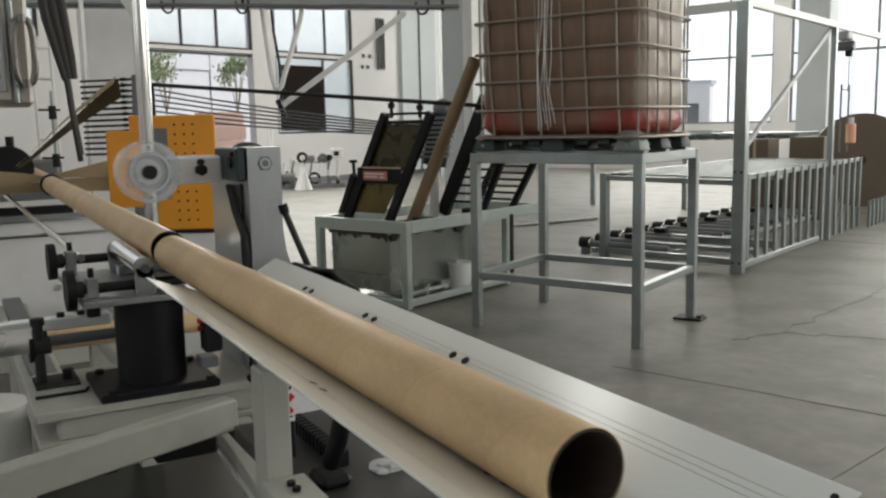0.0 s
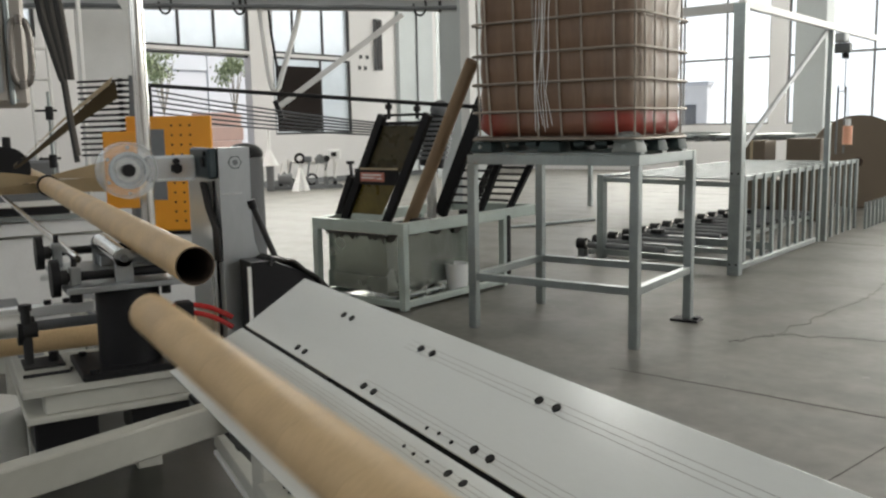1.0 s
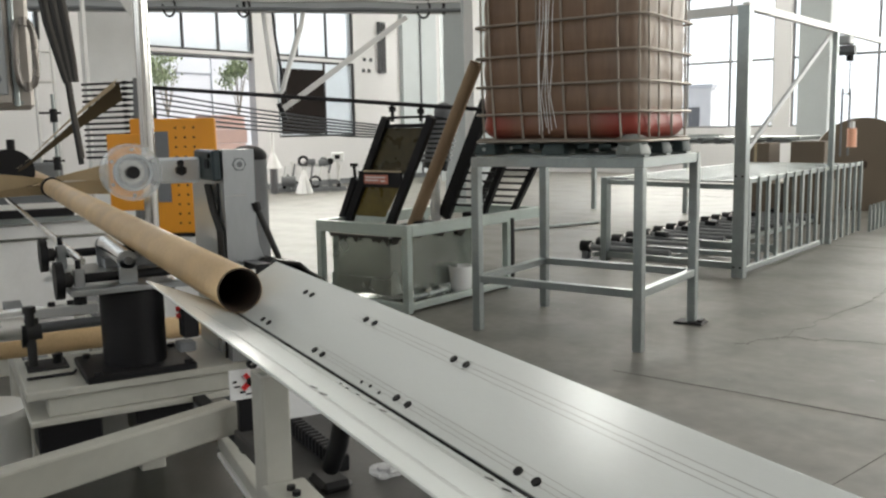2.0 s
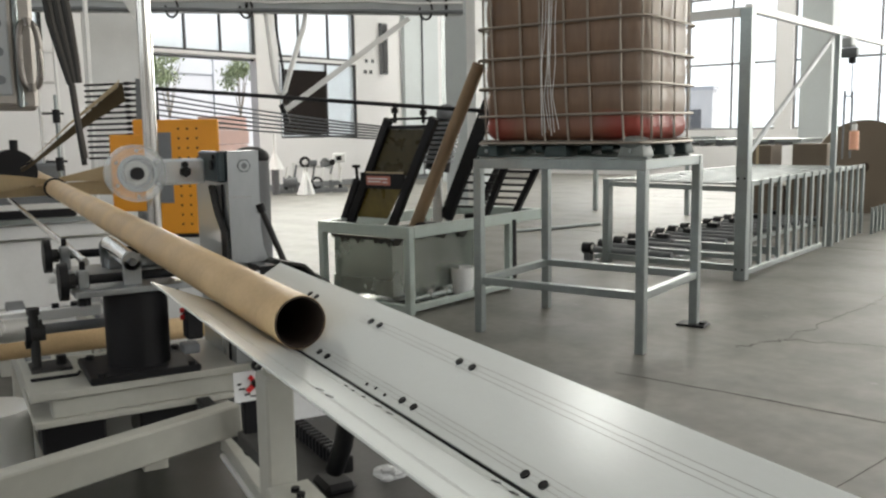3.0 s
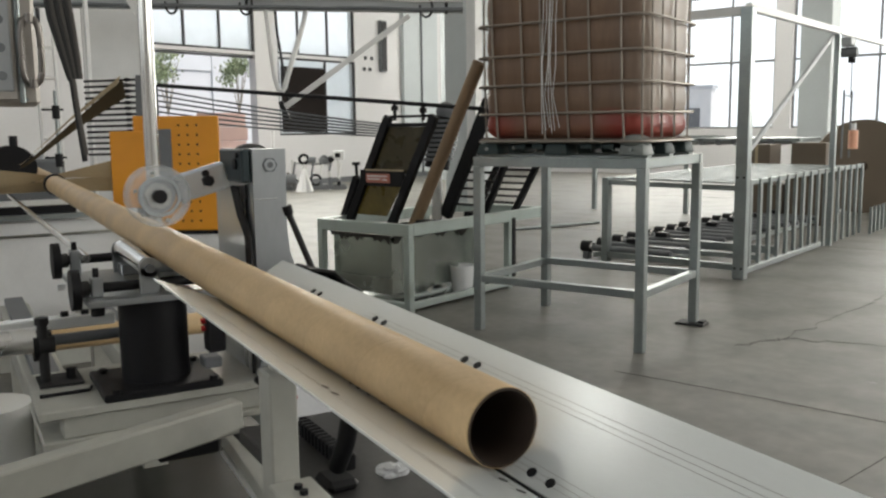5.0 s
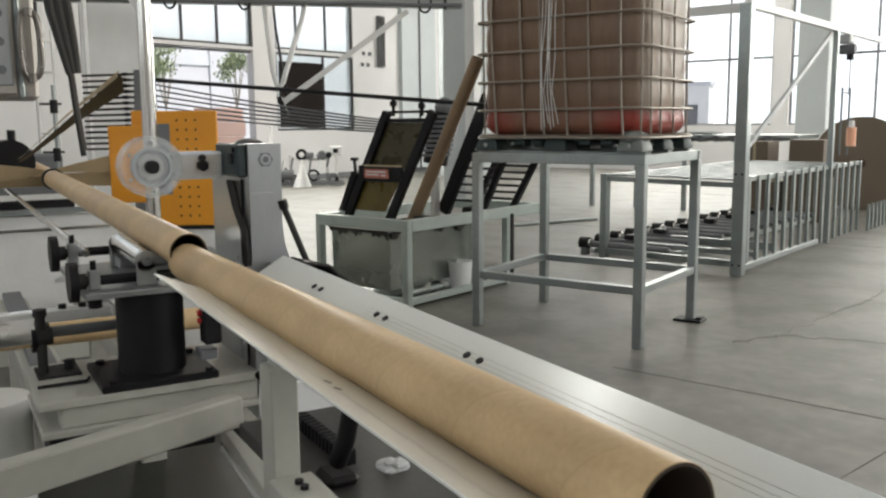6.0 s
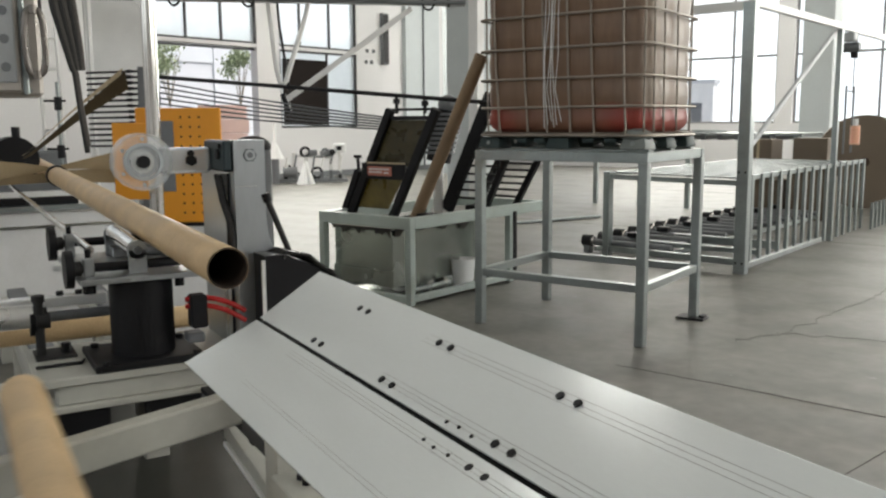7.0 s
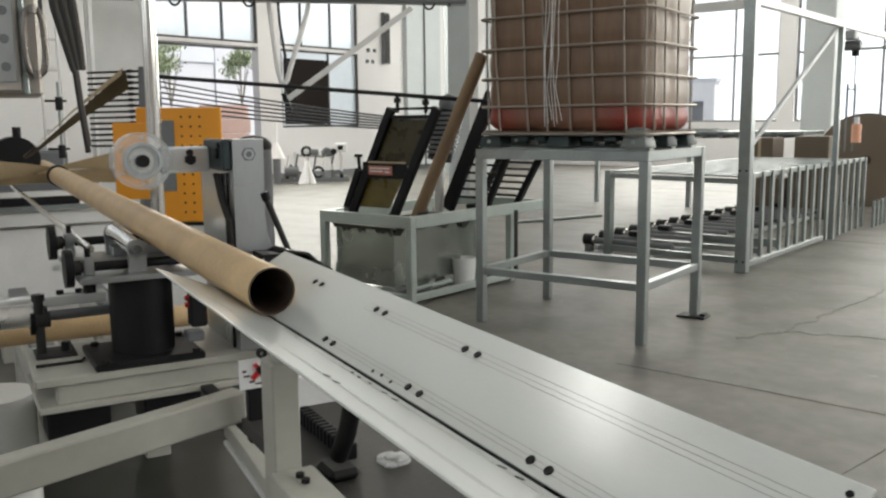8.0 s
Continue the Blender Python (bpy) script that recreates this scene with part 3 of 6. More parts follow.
# pallet: steel runners, moulded feet, a shallow pan with a rolled edge
for y in (0.05, dy / 2 - 0.04, dy - 0.13):
    pbox("skid", (0.0, y, 0.0), (dx, y + 0.08, 0.014), M_STEEL, ob, bevel=0.003)
for i, x in enumerate((0.09, dx / 2, dx - 0.09)):
    for j, y in enumerate((0.09, dy / 2, dy - 0.09)):
        corner = i == 2 and j == 0
        bm = bmesh.new()
        bmesh.ops.create_cone(bm, cap_ends=True, segments=4, radius1=0.125, radius2=0.1, depth=0.075, matrix=Matrix.Translation((x, y, 0.052)) @ Matrix.Rotation(radians(45), 4, "Z"))
        bmesh.ops.bevel(bm, geom=list(bm.edges), offset=0.012, segments=2, affect="EDGES", profile=0.5)
        foot = part("pallet_foot", bm, M_GREYCAP if corner else M_PALLET, ob, "grey moulded corner foot" if corner else "")
        if i != 1:
            prod("foot_bolt", (x, y - 0.084, 0.052), (x, y - 0.094, 0.052), 0.013, M_STEEL, foot, seg=6)
for x in (0.3, 0.43, 0.78, 0.93):
    pbox("pallet_slat", (x, 0.02, 0.055), (x + 0.08, dy - 0.02, 0.085), M_PALLET, ob, bevel=0.006)
bm = bmesh.new()
pan = [[bm.verts.new((x, y, z)) for x, y in round_loop(g, g, dx - g, dy - g, 0.1)] for g, z in ((0.05, 0.087), (0.012, 0.098), (0.0, 0.118), (0.012, 0.122), (0.03, 0.108))]
for a, b in zip(pan, pan[1:]):
    for k in range(len(a)):
        bm.faces.new((a[k], a[(k + 1) % len(a)], b[(k + 1) % len(a)], b[k]))
bm.faces.new(pan[0][::-1])
bm.faces.new(pan[-1])
part("pallet_pan", bm, M_CAGE, ob, "dull steel pan with a rolled edge")
bm = bmesh.new()
bmesh.ops.create_uvsphere(bm, u_segments=20, v_segments=10, radius=0.1, matrix=Matrix.Translation((dx - 0.1, 0.09, 0.1)) @ Matrix.Diagonal((1, 1, 0.45, 1)))
part("corner_cap", bm, M_GREYCAP, ob, "grey domed corner cap")

HOOPS = (0.101, 0.282, 0.466, 0.655, 0.861, 1.075)
# bottle: rounded below, drawn in at the hoops and swelling between them and between the bars
bm = bmesh.new()
rows = []
n = 60
for j in range(n + 1):
    z = 0.112 + (1.13 - 0.112) * j / n
    d = z - 0.112
    tuck = 0.085 * (1 - math.sqrt(max(0, 1 - (1 - min(d, 0.085) / 0.085) ** 2)))
    near = min(abs(z - h) for h in HOOPS)
    g = 0.03 + tuck - 0.008 * min(1, near / 0.07)
    ring_ = []
    for k, (x, y) in enumerate(round_loop(g, g, dx - g, dy - g, 0.15 - 0.4 * tuck, 10)):
        ring_.append(bm.verts.new((x + 0.006 * noise.noise(Vector((x * 5, y * 5, z * 3))), y + 0.008 * noise.noise(Vector((x * 6, y * 5, z * 3 + 7))), z)))
    rows.append(ring_)
for a, b in zip(rows, rows[1:]):
    for k in range(len(a)):
        bm.faces.new((a[k], a[(k + 1) % len(a)], b[(k + 1) % len(a)], b[k]))
bm.faces.new(rows[0][::-1])
bm.faces.new(rows[-1])
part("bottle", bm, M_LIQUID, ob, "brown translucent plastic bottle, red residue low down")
CAGE = 0.0088
for k, z in enumerate(HOOPS):
    bm = bmesh.new()
    loop = [(x, y, z + 0.006 * noise.noise(Vector((x * 2, y * 2, k)))) for x, y in round_loop(-0.006, -0.006, dx + 0.006, dy + 0.006, 0.11, 6)]
    pipe(bm, loop + loop[:1], CAGE, 8)
    part("cage_hoop", bm, M_CAGE, ob)


def cage_bar(x, y, lx, ly, seed):
    """An upright bar, welded inside the hoops, leaning and a little bent."""
    pts = []
    for i in range(9):
        z = 0.1 + i * 0.13
        f = 1 - i / 8
        pts.append((x + lx * f * f + 0.004 * noise.noise(Vector((seed, z * 4, 0))), y + ly * f * f + 0.003 * noise.noise(Vector((seed, z * 4, 9))), z))
    bm = bmesh.new()
    pipe(bm, pts, CAGE * 0.85, 8)
    part("cage_bar", bm, M_CAGE, ob)


for k, x in enumerate((0.13, 0.35, 0.495, 0.668, 0.835, 1.05)):
    cage_bar(x, 0.006, 0.055 - 0.02 * x, 0.0, k)
    cage_bar(x, dy - 0.006, 0.02, 0.0, k + 20)
for k, y in enumerate((0.11, 0.27, 0.49, 0.73)):
    cage_bar(dx - 0.006, y, -0.004, 0.03, k + 40)
    cage_bar(0.006, y, 0.004, 0.02, k + 60)
cage_bar(dx - 0.035, 0.035, 0.0, 0.01, 81)
rng = random.Random(5)
for i in range(6):
    x = 0.515 + 0.02 * i + rng.uniform(-0.006, 0.006)
    bm = bmesh.new()
    pipe(bm, [(x + 0.02, -0.012, 1.15), (x + 0.012 + rng.uniform(-0.01, 0.01), -0.018, 0.86), (x + rng.uniform(-0.012, 0.012), -0.018, 0.6), (x - 0.005 + rng.uniform(-0.012, 0.012), -0.018, 0.4), (x + 0.012 + 0.004 * i, -0.014, 0.15 + 0.02 * (i % 3))], 0.0025, 6)
    part("cord", bm, M_WHITE, ob, "thin pale cord hanging down the cage")

# ---- glue tank and its dipping frames ----
TX0, TX1, TY0, TY1, TZ = -5.385, -4.372, 4.90, 6.77, 0.68
ob = thing("glue_tank", "stainless glue tank in a pale steel frame", "tank", Matrix.Translation((TX0, TY0, 0)))
dx, dy = TX1 - TX0, TY1 - TY0
for x in (0.03, dx - 0.03):
    for y in (0.03, dy * 0.72):
        pbox("leg", (x - 0.03, y - 0.03, 0), (x + 0.03, y + 0.03, TZ - 0.09), M_TANKFRAME, ob, bevel=0.004)
for y in (0.03, dy - 0.03):
    pbox("top_rail", (0, y - 0.03, TZ - 0.09), (dx, y + 0.03, TZ), M_TANKFRAME, ob, bevel=0.004)
for x in (0.03, dx - 0.03):
    pbox("top_rail", (x - 0.03, 0.06, TZ - 0.09), (x + 0.03, dy - 0.06, TZ), M_TANKFRAME, ob, bevel=0.004)
for y in (0.03, dy * 0.72):
    pbox("bottom_rail", (0.06, y - 0.025, 0.02), (dx - 0.06, y + 0.025, 0.07), M_TANKFRAME, ob, bevel=0.004)
for x in (0.03, dx - 0.03):
    pbox("bottom_rail", (x - 0.025, 0.06, 0.02), (x + 0.025, dy * 0.72 - 0.03, 0.07), M_TANKFRAME, ob, bevel=0.004)
bm = bmesh.new()
a, b, c, d = 0.09, dx - 0.27, 0.1, dy * 0.68
box(bm, (a, c, 0.10), (b, d, 0.56))
top = [f for f in bm.faces if f.calc_center_median().z > 0.55]
bmesh.ops.delete(bm, geom=top, context="FACES")
bmesh.ops.solidify(bm, geom=list(bm.faces), thickness=0.008)
part("basin", bm, M_TANK, ob, "stained stainless basin")
pbox("basin_step", (a - 0.012, c - 0.012, 0.10), (b + 0.012, c - 0.001, 0.235), M_TANK, ob, "", 0.004)
pbox("inner_lip", (a - 0.03, c - 0.03, 0.572), (b + 0.03, c - 0.012, 0.583), M_CHROME, ob, "bright bent rim", 0.002)
for k, (x, y, hgt) in enumerate(((b + 0.06, 0.3, 0.09), (b + 0.09, 0.62, 0.07), (b + 0.05, 0.95, 0.11))):
    pbox("clamp_block", (x, y, TZ - 0.09), (x + 0.12, y + 0.16, TZ - 0.09 + hgt), M_BLACK, ob, "black clamp on the tank rim", 0.012)
pbox("rim", (a - 0.02, c - 0.02, 0.56), (b + 0.02, c + 0.015, 0.572), M_STEEL, ob)
pbox("rim", (b - 0.015, c + 0.015, 0.56), (b + 0.02, d, 0.572), M_STEEL, ob)
rng = random.Random(3)
# uneven dark band: some glue drips, the rest is the rim's shade painted in
for u0, u1, face in ((a, b, 0), (c, d, 1)):
    bm = bmesh.new()
    n = 90
    for i in range(n):
        u = u0 + (u1 - u0) * i / n
        v = u0 + (u1 - u0) * (i + 1.1) / n
        h = 0.02 + 0.06 * max(0, noise.noise(Vector((i * 0.13, face * 7.0, 0.5))) + 0.2) + rng.uniform(0, 0.004)
        if face:
            box(bm, (b + 0.021, u, 0.572 - h), (b + 0.027, v, 0.578))
        else:
            box(bm, (u, c - 0.027, 0.572 - h), (v, c - 0.021, 0.578))
    part("glue_crust", bm, M_GLUESHADE, ob, "dark band below the rim: painted shade with a few glue drips", smooth=False)
pbox("shelf", (0.055, 0.055, 0.02), (dx - 0.055, dy * 0.72 - 0.03, 0.026), M_TANK, ob)
prod("drain_pipe", (dx - 0.15, 0.15, 0.08), (dx - 0.15, 0.66, 0.08), 0.02, M_STEEL, ob)
for y in (0.2, 0.4, 0.6):
    prod("valve", (dx - 0.15, y, 0.026), (dx - 0.15, y, 0.12), 0.022, M_CHROME, ob)
prod("hose", (dx + 0.0, dy * 0.74, 0.62), (dx + 0.0, dy * 0.74, 0.1), 0.022, M_RUBBER, ob, seg=10)

for k, (y, r) in enumerate(((0.28, 0.028), (0.5, 0.024), (0.66, 0.03))):
    e = thing("pipe_fitting", "steel pipe fitting lying on the tank shelf", "fitting", Matrix.Translation((TX0 + dx - 0.21, TY0 + y, 0.026)) @ Matrix.Rotation(radians(30 + 50 * k), 4, "Z"), "fittings on the shelf")
    prod("body", (-0.05, 0, r), (0.05, 0, r), r, M_CHROME, e, seg=16)
    prod("collar", (-0.055, 0, r * 1.25), (-0.03, 0, r * 1.25), r * 1.25, M_STEEL, e, seg=6)
    prod("stub", (0.0, 0, r), (0.0, 0.01, r + 0.06), r * 0.7, M_CHROME, e, seg=12)

ob = thing("plastic_bucket", "white plastic bucket on the shelf of the glue tank", "bucket", Matrix.Translation((-4.56, 5.79, 0.027)))
bm = bmesh.new()
hollow(bm, (0, 0, 0), (0, 0, 0.22), 0.105, 0.097, 24)
for v in bm.verts:
    k = 0.8 + v.co.z
    v.co.x, v.co.y = v.co.x * k, v.co.y * k
bmesh.ops.create_circle(bm, cap_ends=True, segments=24, radius=0.08, matrix=Matrix.Translation((0, 0, 0.004)))
part("pail", bm, M_WHITE, ob)


def dip_frame(y0, x0, lean, high, wide, glass):
    """A slanted black frame that rises from the tank, with amber panels."""
    ob = thing("dipping_frame", "slanted black frame with amber glass panels over the glue tank", "frame", Matrix.Translation((x0, y0, TZ)))
    q = Vector((lean, 0, high))
    for k in (0, wide):
        pbar("side_rail", Vector((k, 0, -0.15)), Vector((k, 0, 0)) + q, 0.05, 0.07, M_BLACK, ob)
    for f in (0.42, 0.92, 1.0):
        a = q * f
        pbar("cross_bar", Vector((0.02, 0, 0)) + a, Vector((wide - 0.02, 0, 0)) + a, 0.03, 0.03 if f < 0.95 else 0.02, M_BLACK, ob)
    if glass:
        for f0, f1 in ((0.02, 0.32), (0.45, 0.90)):
            bm = bmesh.new()
            a, b = q * f0, q * f1
            vs = [Vector((0.02, 0.012, 0)) + a, Vector((wide - 0.02, 0.012, 0)) + a, Vector((wide - 0.02, 0.012, 0)) + b, Vector((0.02, 0.012, 0)) + b]
            f = [bm.verts.new(v) for v in vs] + [bm.verts.new(v + Vector((0, 0.012, 0))) for v in vs]
            for id_ in ((0, 1, 2, 3), (7, 6, 5, 4), (0, 4, 5, 1), (1, 5, 6, 2), (2, 6, 7, 3), (3, 7, 4, 0)):
                bm.faces.new([f[i] for i in id_])
            part("panel", bm, M_AMBER if f0 < 0.4 else M_AMBERDARK, ob, "amber glass panel" if f0 < 0.4 else "dark amber glass panel")
        pbar("lower_rail", Vector((-0.065, 0.01, -0.1)), Vector((-0.065, 0.01, 0)) + q * 0.4, 0.045, 0.06, M_BLACK, ob)
        k = Vector((-0.065, 0.01, 0)) + q * 0.4
        prod("knob_stem", k, k + Vector((-0.01, 0, 0.1)), 0.014, M_BLACK, ob, seg=10)
        prod("clamp_knob", k + Vector((-0.01, 0, 0.1)), k + Vector((-0.01, 0, 0.125)), 0.034, M_BLACK, ob, "black clamp knob", 16)
        a = q * 0.40
        pbar("backing_bar", Vector((0.0, -0.012, 0)) + a, Vector((wide, -0.012, 0)) + a, 0.02, 0.13, M_BLACK, ob)
        plate_ = pbar("label_plate", Vector((wide * 0.16, -0.03, 0)) + a, Vector((wide * 0.72, -0.03, 0)) + a, 0.006, 0.075, M_PINK, ob, "faded red warning plate")
        for u0, u1, dz in ((0.2, 0.66, 0.016), (0.2, 0.5, -0.008), (0.55, 0.66, -0.012)):
            pbar("print_bar", Vector((wide * u0, -0.0345, dz)) + a, Vector((wide * u1, -0.0345, dz)) + a, 0.002, 0.012, M_WHITE, plate_, bevel=0)
        pbar("strip", Vector((0.03, -0.03, 0)) + q * 0.48, Vector((wide - 0.03, -0.03, 0)) + q * 0.48, 0.01, 0.015, M_STRIP, ob)
    return ob


dip_frame(5.2, -5.36, 0.53, 0.82, 0.48, True)
# slanted slatted frames farther along the tank
for x0, y0, hi in ((-4.95, 6.05, 0.95), (-4.95, 6.5, 0.8)):
    ob = thing("roller_ladder", "slanted black frame of thin rollers over the tank", "frame", Matrix.Translation((x0, y0, TZ)), "roller frames")
    q = Vector((0.5, 0, hi))
    for k in (0, 0.42):
        pbar("side_rail", Vector((k, 0, -0.06)), Vector((k, 0, 0)) + q, 0.05, 0.05 if k or hi < 0.9 else 0.12, M_BLACK, ob)
    for i in range(12):
        a = q * (0.06 + i * 0.075)
        prod("roller", Vector((0.02, 0, 0)) + a, Vector((0.4, 0, 0)) + a, 0.011, M_BLACK, ob, seg=8)
ob = thing("leaning_tube", "long brown cardboard tube leaning against the container", "tube", Matrix())
bm = bmesh.new()
hollow(bm, (-4.70, 5.3, 0.56), (-3.995, 5.3, 1.885), 0.05, 0.042, 28)
part("wall", bm, mat("brown_tube_paper", (0.27, 0.185, 0.11), 0.7, coarse=6), ob)
ob = thing("drive_unit", "dark geared drive behind the dipping frames", "machine", Matrix.Translation((-5.02, 6.02, 0)) @ pose(0, 0, 0, 0, 0, 40))
for i in range(9):
    prod("fin", (0.01 * i, 0, 1.12 + i * 0.042), (0.01 * i, 0, 1.145 + i * 0.042), 0.15, M_GUNGREY, ob, seg=24)
prod("core", (0, 0, 1.05), (0.09, 0, 1.5), 0.11, M_BLACK, ob)
pbox("foot_plate", (-0.2, -0.2, 0.0), (0.2, 0.2, 0.02), M_GUNGREY, ob, bevel=0.004)
prod("stand_post", (0, 0, 0.02), (0, 0, 1.05), 0.045, M_WHITEPAINT, ob)
bm = bmesh.new()
bmesh.ops.create_uvsphere(bm, u_segments=20, v_segments=12, radius=0.09, matrix=Matrix.Translation((0.09, 0, 1.55)))
part("cap", bm, M_GUNGREY, ob)

# ---- slatted rack ----
RX, RY0, RY1 = -2.93, 7.84, 12.0
ob = thing("slat_rack", "long galvanised rack with a slatted top and picket side", "rack", Matrix.Translation((RX, RY0, 0)))
for x, y, z, w in ((0, 0, 2.43, 0.055), (-1.53, 0.28, 0.88, 0.035)):
    pbox("post", (x - w, y - 0.05, 0), (x + w, y + 0.05, z), M_STEEL, ob, bevel=0.005)
for z in (0.1, 0.93):
    for x in (-0.03, 0.03):
        prod("post_bolt", (x, -0.058, z), (x, -0.05, z), 0.011, M_BLACK, ob, seg=6)
pbox("post", (-0.03, 2.72, 0), (0.03, 2.78, 2.42), M_STEEL, ob, bevel=0.004)
pbox("post", (-1.05, 0, 0), (-0.99, 0.06, 0.8), M_STEEL, ob, bevel=0.004)
pbar("brace", (-0.03, 0.08, 1.1), (-0.03, 2.68, 2.38), 0.03, 0.05, M_BEAM, ob)
pbar("top_beam", (0, 0, 2.43), (0, 4.8, 2.43), 0.06, 0.07, M_WHITEPAINT, ob)
pbar("cross_beam", (-0.03, 0, 2.40), (-2.6, 0.0, 2.40), 0.06, 0.08, M_WHITEPAINT, ob)
pbar("base_rail", (0, 0.06, 0.06), (0, 2.38, 0.06), 0.05, 0.05, M_STEEL, ob)
pbar("base_rail", (-1.53, 0.28, 0.07), (-0.06, 0.02, 0.10), 0.05, 0.06, M_STEEL, ob)
pbar("base_rail", (-1.2, 0.6, 0.12), (-0.06, 0.6, 0.12), 0.05, 0.05, M_STEEL, ob)
pbar("base_rail", (-1.2, 1.2, 0.12), (-0.06, 1.2, 0.12), 0.05, 0.08, M_STEEL, ob)
pbar("shelf_rail", (-1.5, 0.27, 0.83), (-0.06, 0.0, 0.83), 0.04, 0.05, M_STEEL, ob)
pbar("shelf_rail", (-0.02, 0.06, 0.87), (-0.02, 4.1, 0.87), 0.04, 0.045, M_STEEL, ob)
pbar("shelf_rail", (-1.52, 0.33, 0.85), (-1.52, 4.3, 0.85), 0.04, 0.045, M_STEEL, ob)
for i in range(22):
    y = 0.15 + i * 0.18
    pbar("shelf_slat", (-1.5, y + 0.24, 0.865), (-0.05, y, 0.865), 0.05, 0.02, M_STEEL, ob, bevel=0)
for i in range(16):
    y = 0.2 + i * 0.258
    pbar("picket", (0.0, y, 0.09 if y < 2.4 else 0.02), (0.0, y, 0.9), 0.03, 0.055, M_STEEL, ob, bevel=0)
for i in range(12):
    y = 4.2 + i * 0.2
    pbar("short_picket", (0.1, y, 0.0), (0.1, y, 0.34), 0.03, 0.04, M_STEEL, ob, bevel=0)

ob = thing("roller_conveyor", "low dark conveyor of rollers and chain blocks on the floor", "conveyor", Matrix.Translation((-4.62, 8.15, 0)))
pbar("side_rail", (0.0, 0, 0.05), (0.15, 5.2, 0.05), 0.04, 0.05, M_STEEL, ob)
pbar("side_rail", (0.8, 0, 0.05), (0.95, 5.2, 0.05), 0.04, 0.05, M_STEEL, ob)
for i in range(16):
    y = 0.02 + i * 0.33
    x = 0.03 * y
    prod("roller", (x - 0.06, y, 0.12), (x + 0.86, y, 0.12), 0.035, M_GUNGREY, ob, seg=12)
    prod("bearing", (x - 0.15, y, 0.13), (x - 0.05, y, 0.13), 0.062, M_BLACK, ob, seg=14)
    prod("bearing_cap", (x - 0.045, y, 0.13), (x - 0.02, y, 0.13), 0.045, M_CHROME, ob, seg=12)
    pbox("pedestal", (x - 0.13, y - 0.04, 0.0), (x - 0.06, y + 0.04, 0.08), M_GUNGREY, ob)
    if i % 2:
        pbox("chain_block", (x + 0.2, y - 0.05, 0.155), (x + 0.34, y + 0.05, 0.21), M_BLACK, ob, bevel=0.01)

ob = thing("board_reel", "large brown paperboard reel standing on edge", "reel", Matrix.Translation((-3.68, 14.95, 0)) @ Matrix.Rotation(radians(-72), 4, "Z"))
for k in range(2):
    prod("board_layer", (-0.2 + 0.2 * k, 0, 0.73), (-0.02 + 0.2 * k, 0, 0.73), 0.73, M_REEL, ob, seg=64)
prod("core", (-0.25, 0, 0.73), (0.2, 0, 0.73), 0.07, M_KRAFTBORE, ob, seg=24)
for s in (-0.4, 0.4):
    pbox("chock", (-0.2, s - 0.1, 0), (0.2, s + 0.1, 0.13), M_GUNGREY, ob, bevel=0.01)
ob = thing("hanging_bottle", "small orange bottle hung on the rack", "bottle", Matrix.Translation((-2.86, 11.15, 1.10)))
prod("body", (0, 0, 0), (0, 0, 0.22), 0.055, M_BOTTLE, ob)
prod("neck", (0, 0, 0.22), (0, 0, 0.3), 0.03, M_WHITE, ob)
prod("hook_wire", (0, 0, 0.3), (-0.02, -0.02, 1.3), 0.003, M_STEEL, ob, seg=6)

# table with parts behind the rack
ob = thing("packing_table", "low bench with parts below the north windows", "table", Matrix.Translation((-4.6, 13.2, 0)))
pbox("top", (-3.0, 0, 1.15), (0.5, 1.0, 1.2), M_STEEL, ob, bevel=0.005)
for i in range(5):
    pbox("leg", (-2.95 + i * 0.83, 0.02, 0), (-2.88 + i * 0.83, 0.08, 1.15), M_STEEL, ob)
for i in range(12):
    prod("roller", (-2.9 + i * 0.27, 0.0, 1.14), (-2.9 + i * 0.27, 1.0, 1.14), 0.05, M_GUNGREY, ob, seg=10)
for k in range(5):
    pbar("rod", (-2.9, 0.3 + 0.1 * k, 1.215 + 0.012 * (k % 3)), (-0.9 - 0.1 * (k % 2), 0.3 + 0.1 * k, 1.215 + 0.012 * (k % 2)), 0.03, 0.03, M_STEEL, ob)
ob = thing("cardboard_box", "brown cardboard box on the floor by the bench", "box", Matrix.Translation((-4.75, 12.5, 0)))
pbox("carton", (0, 0, 0.0), (0.6, 0.5, 0.55), M_REEL, ob, bevel=0.005)
pbox("upper_carton", (0.05, 0.02, 0.55), (0.45, 0.48, 1.12), M_REEL, ob, bevel=0.005)
pbox("tape", (0.24, 0.018, 0.55), (0.28, 0.0195, 1.12), M_STRIP, ob)
ob = thing("cardboard_box", "tall brown cardboard box beside the bench", "box", Matrix.Translation((-4.05, 12.6, 0)))
pbox("carton", (0, 0, 0.0), (0.5, 0.5, 0.6), M_REEL, ob, bevel=0.005)
pbox("upper_carton", (0.02, 0.0, 0.6), (0.48, 0.46, 1.14), M_REEL, ob, bevel=0.005)

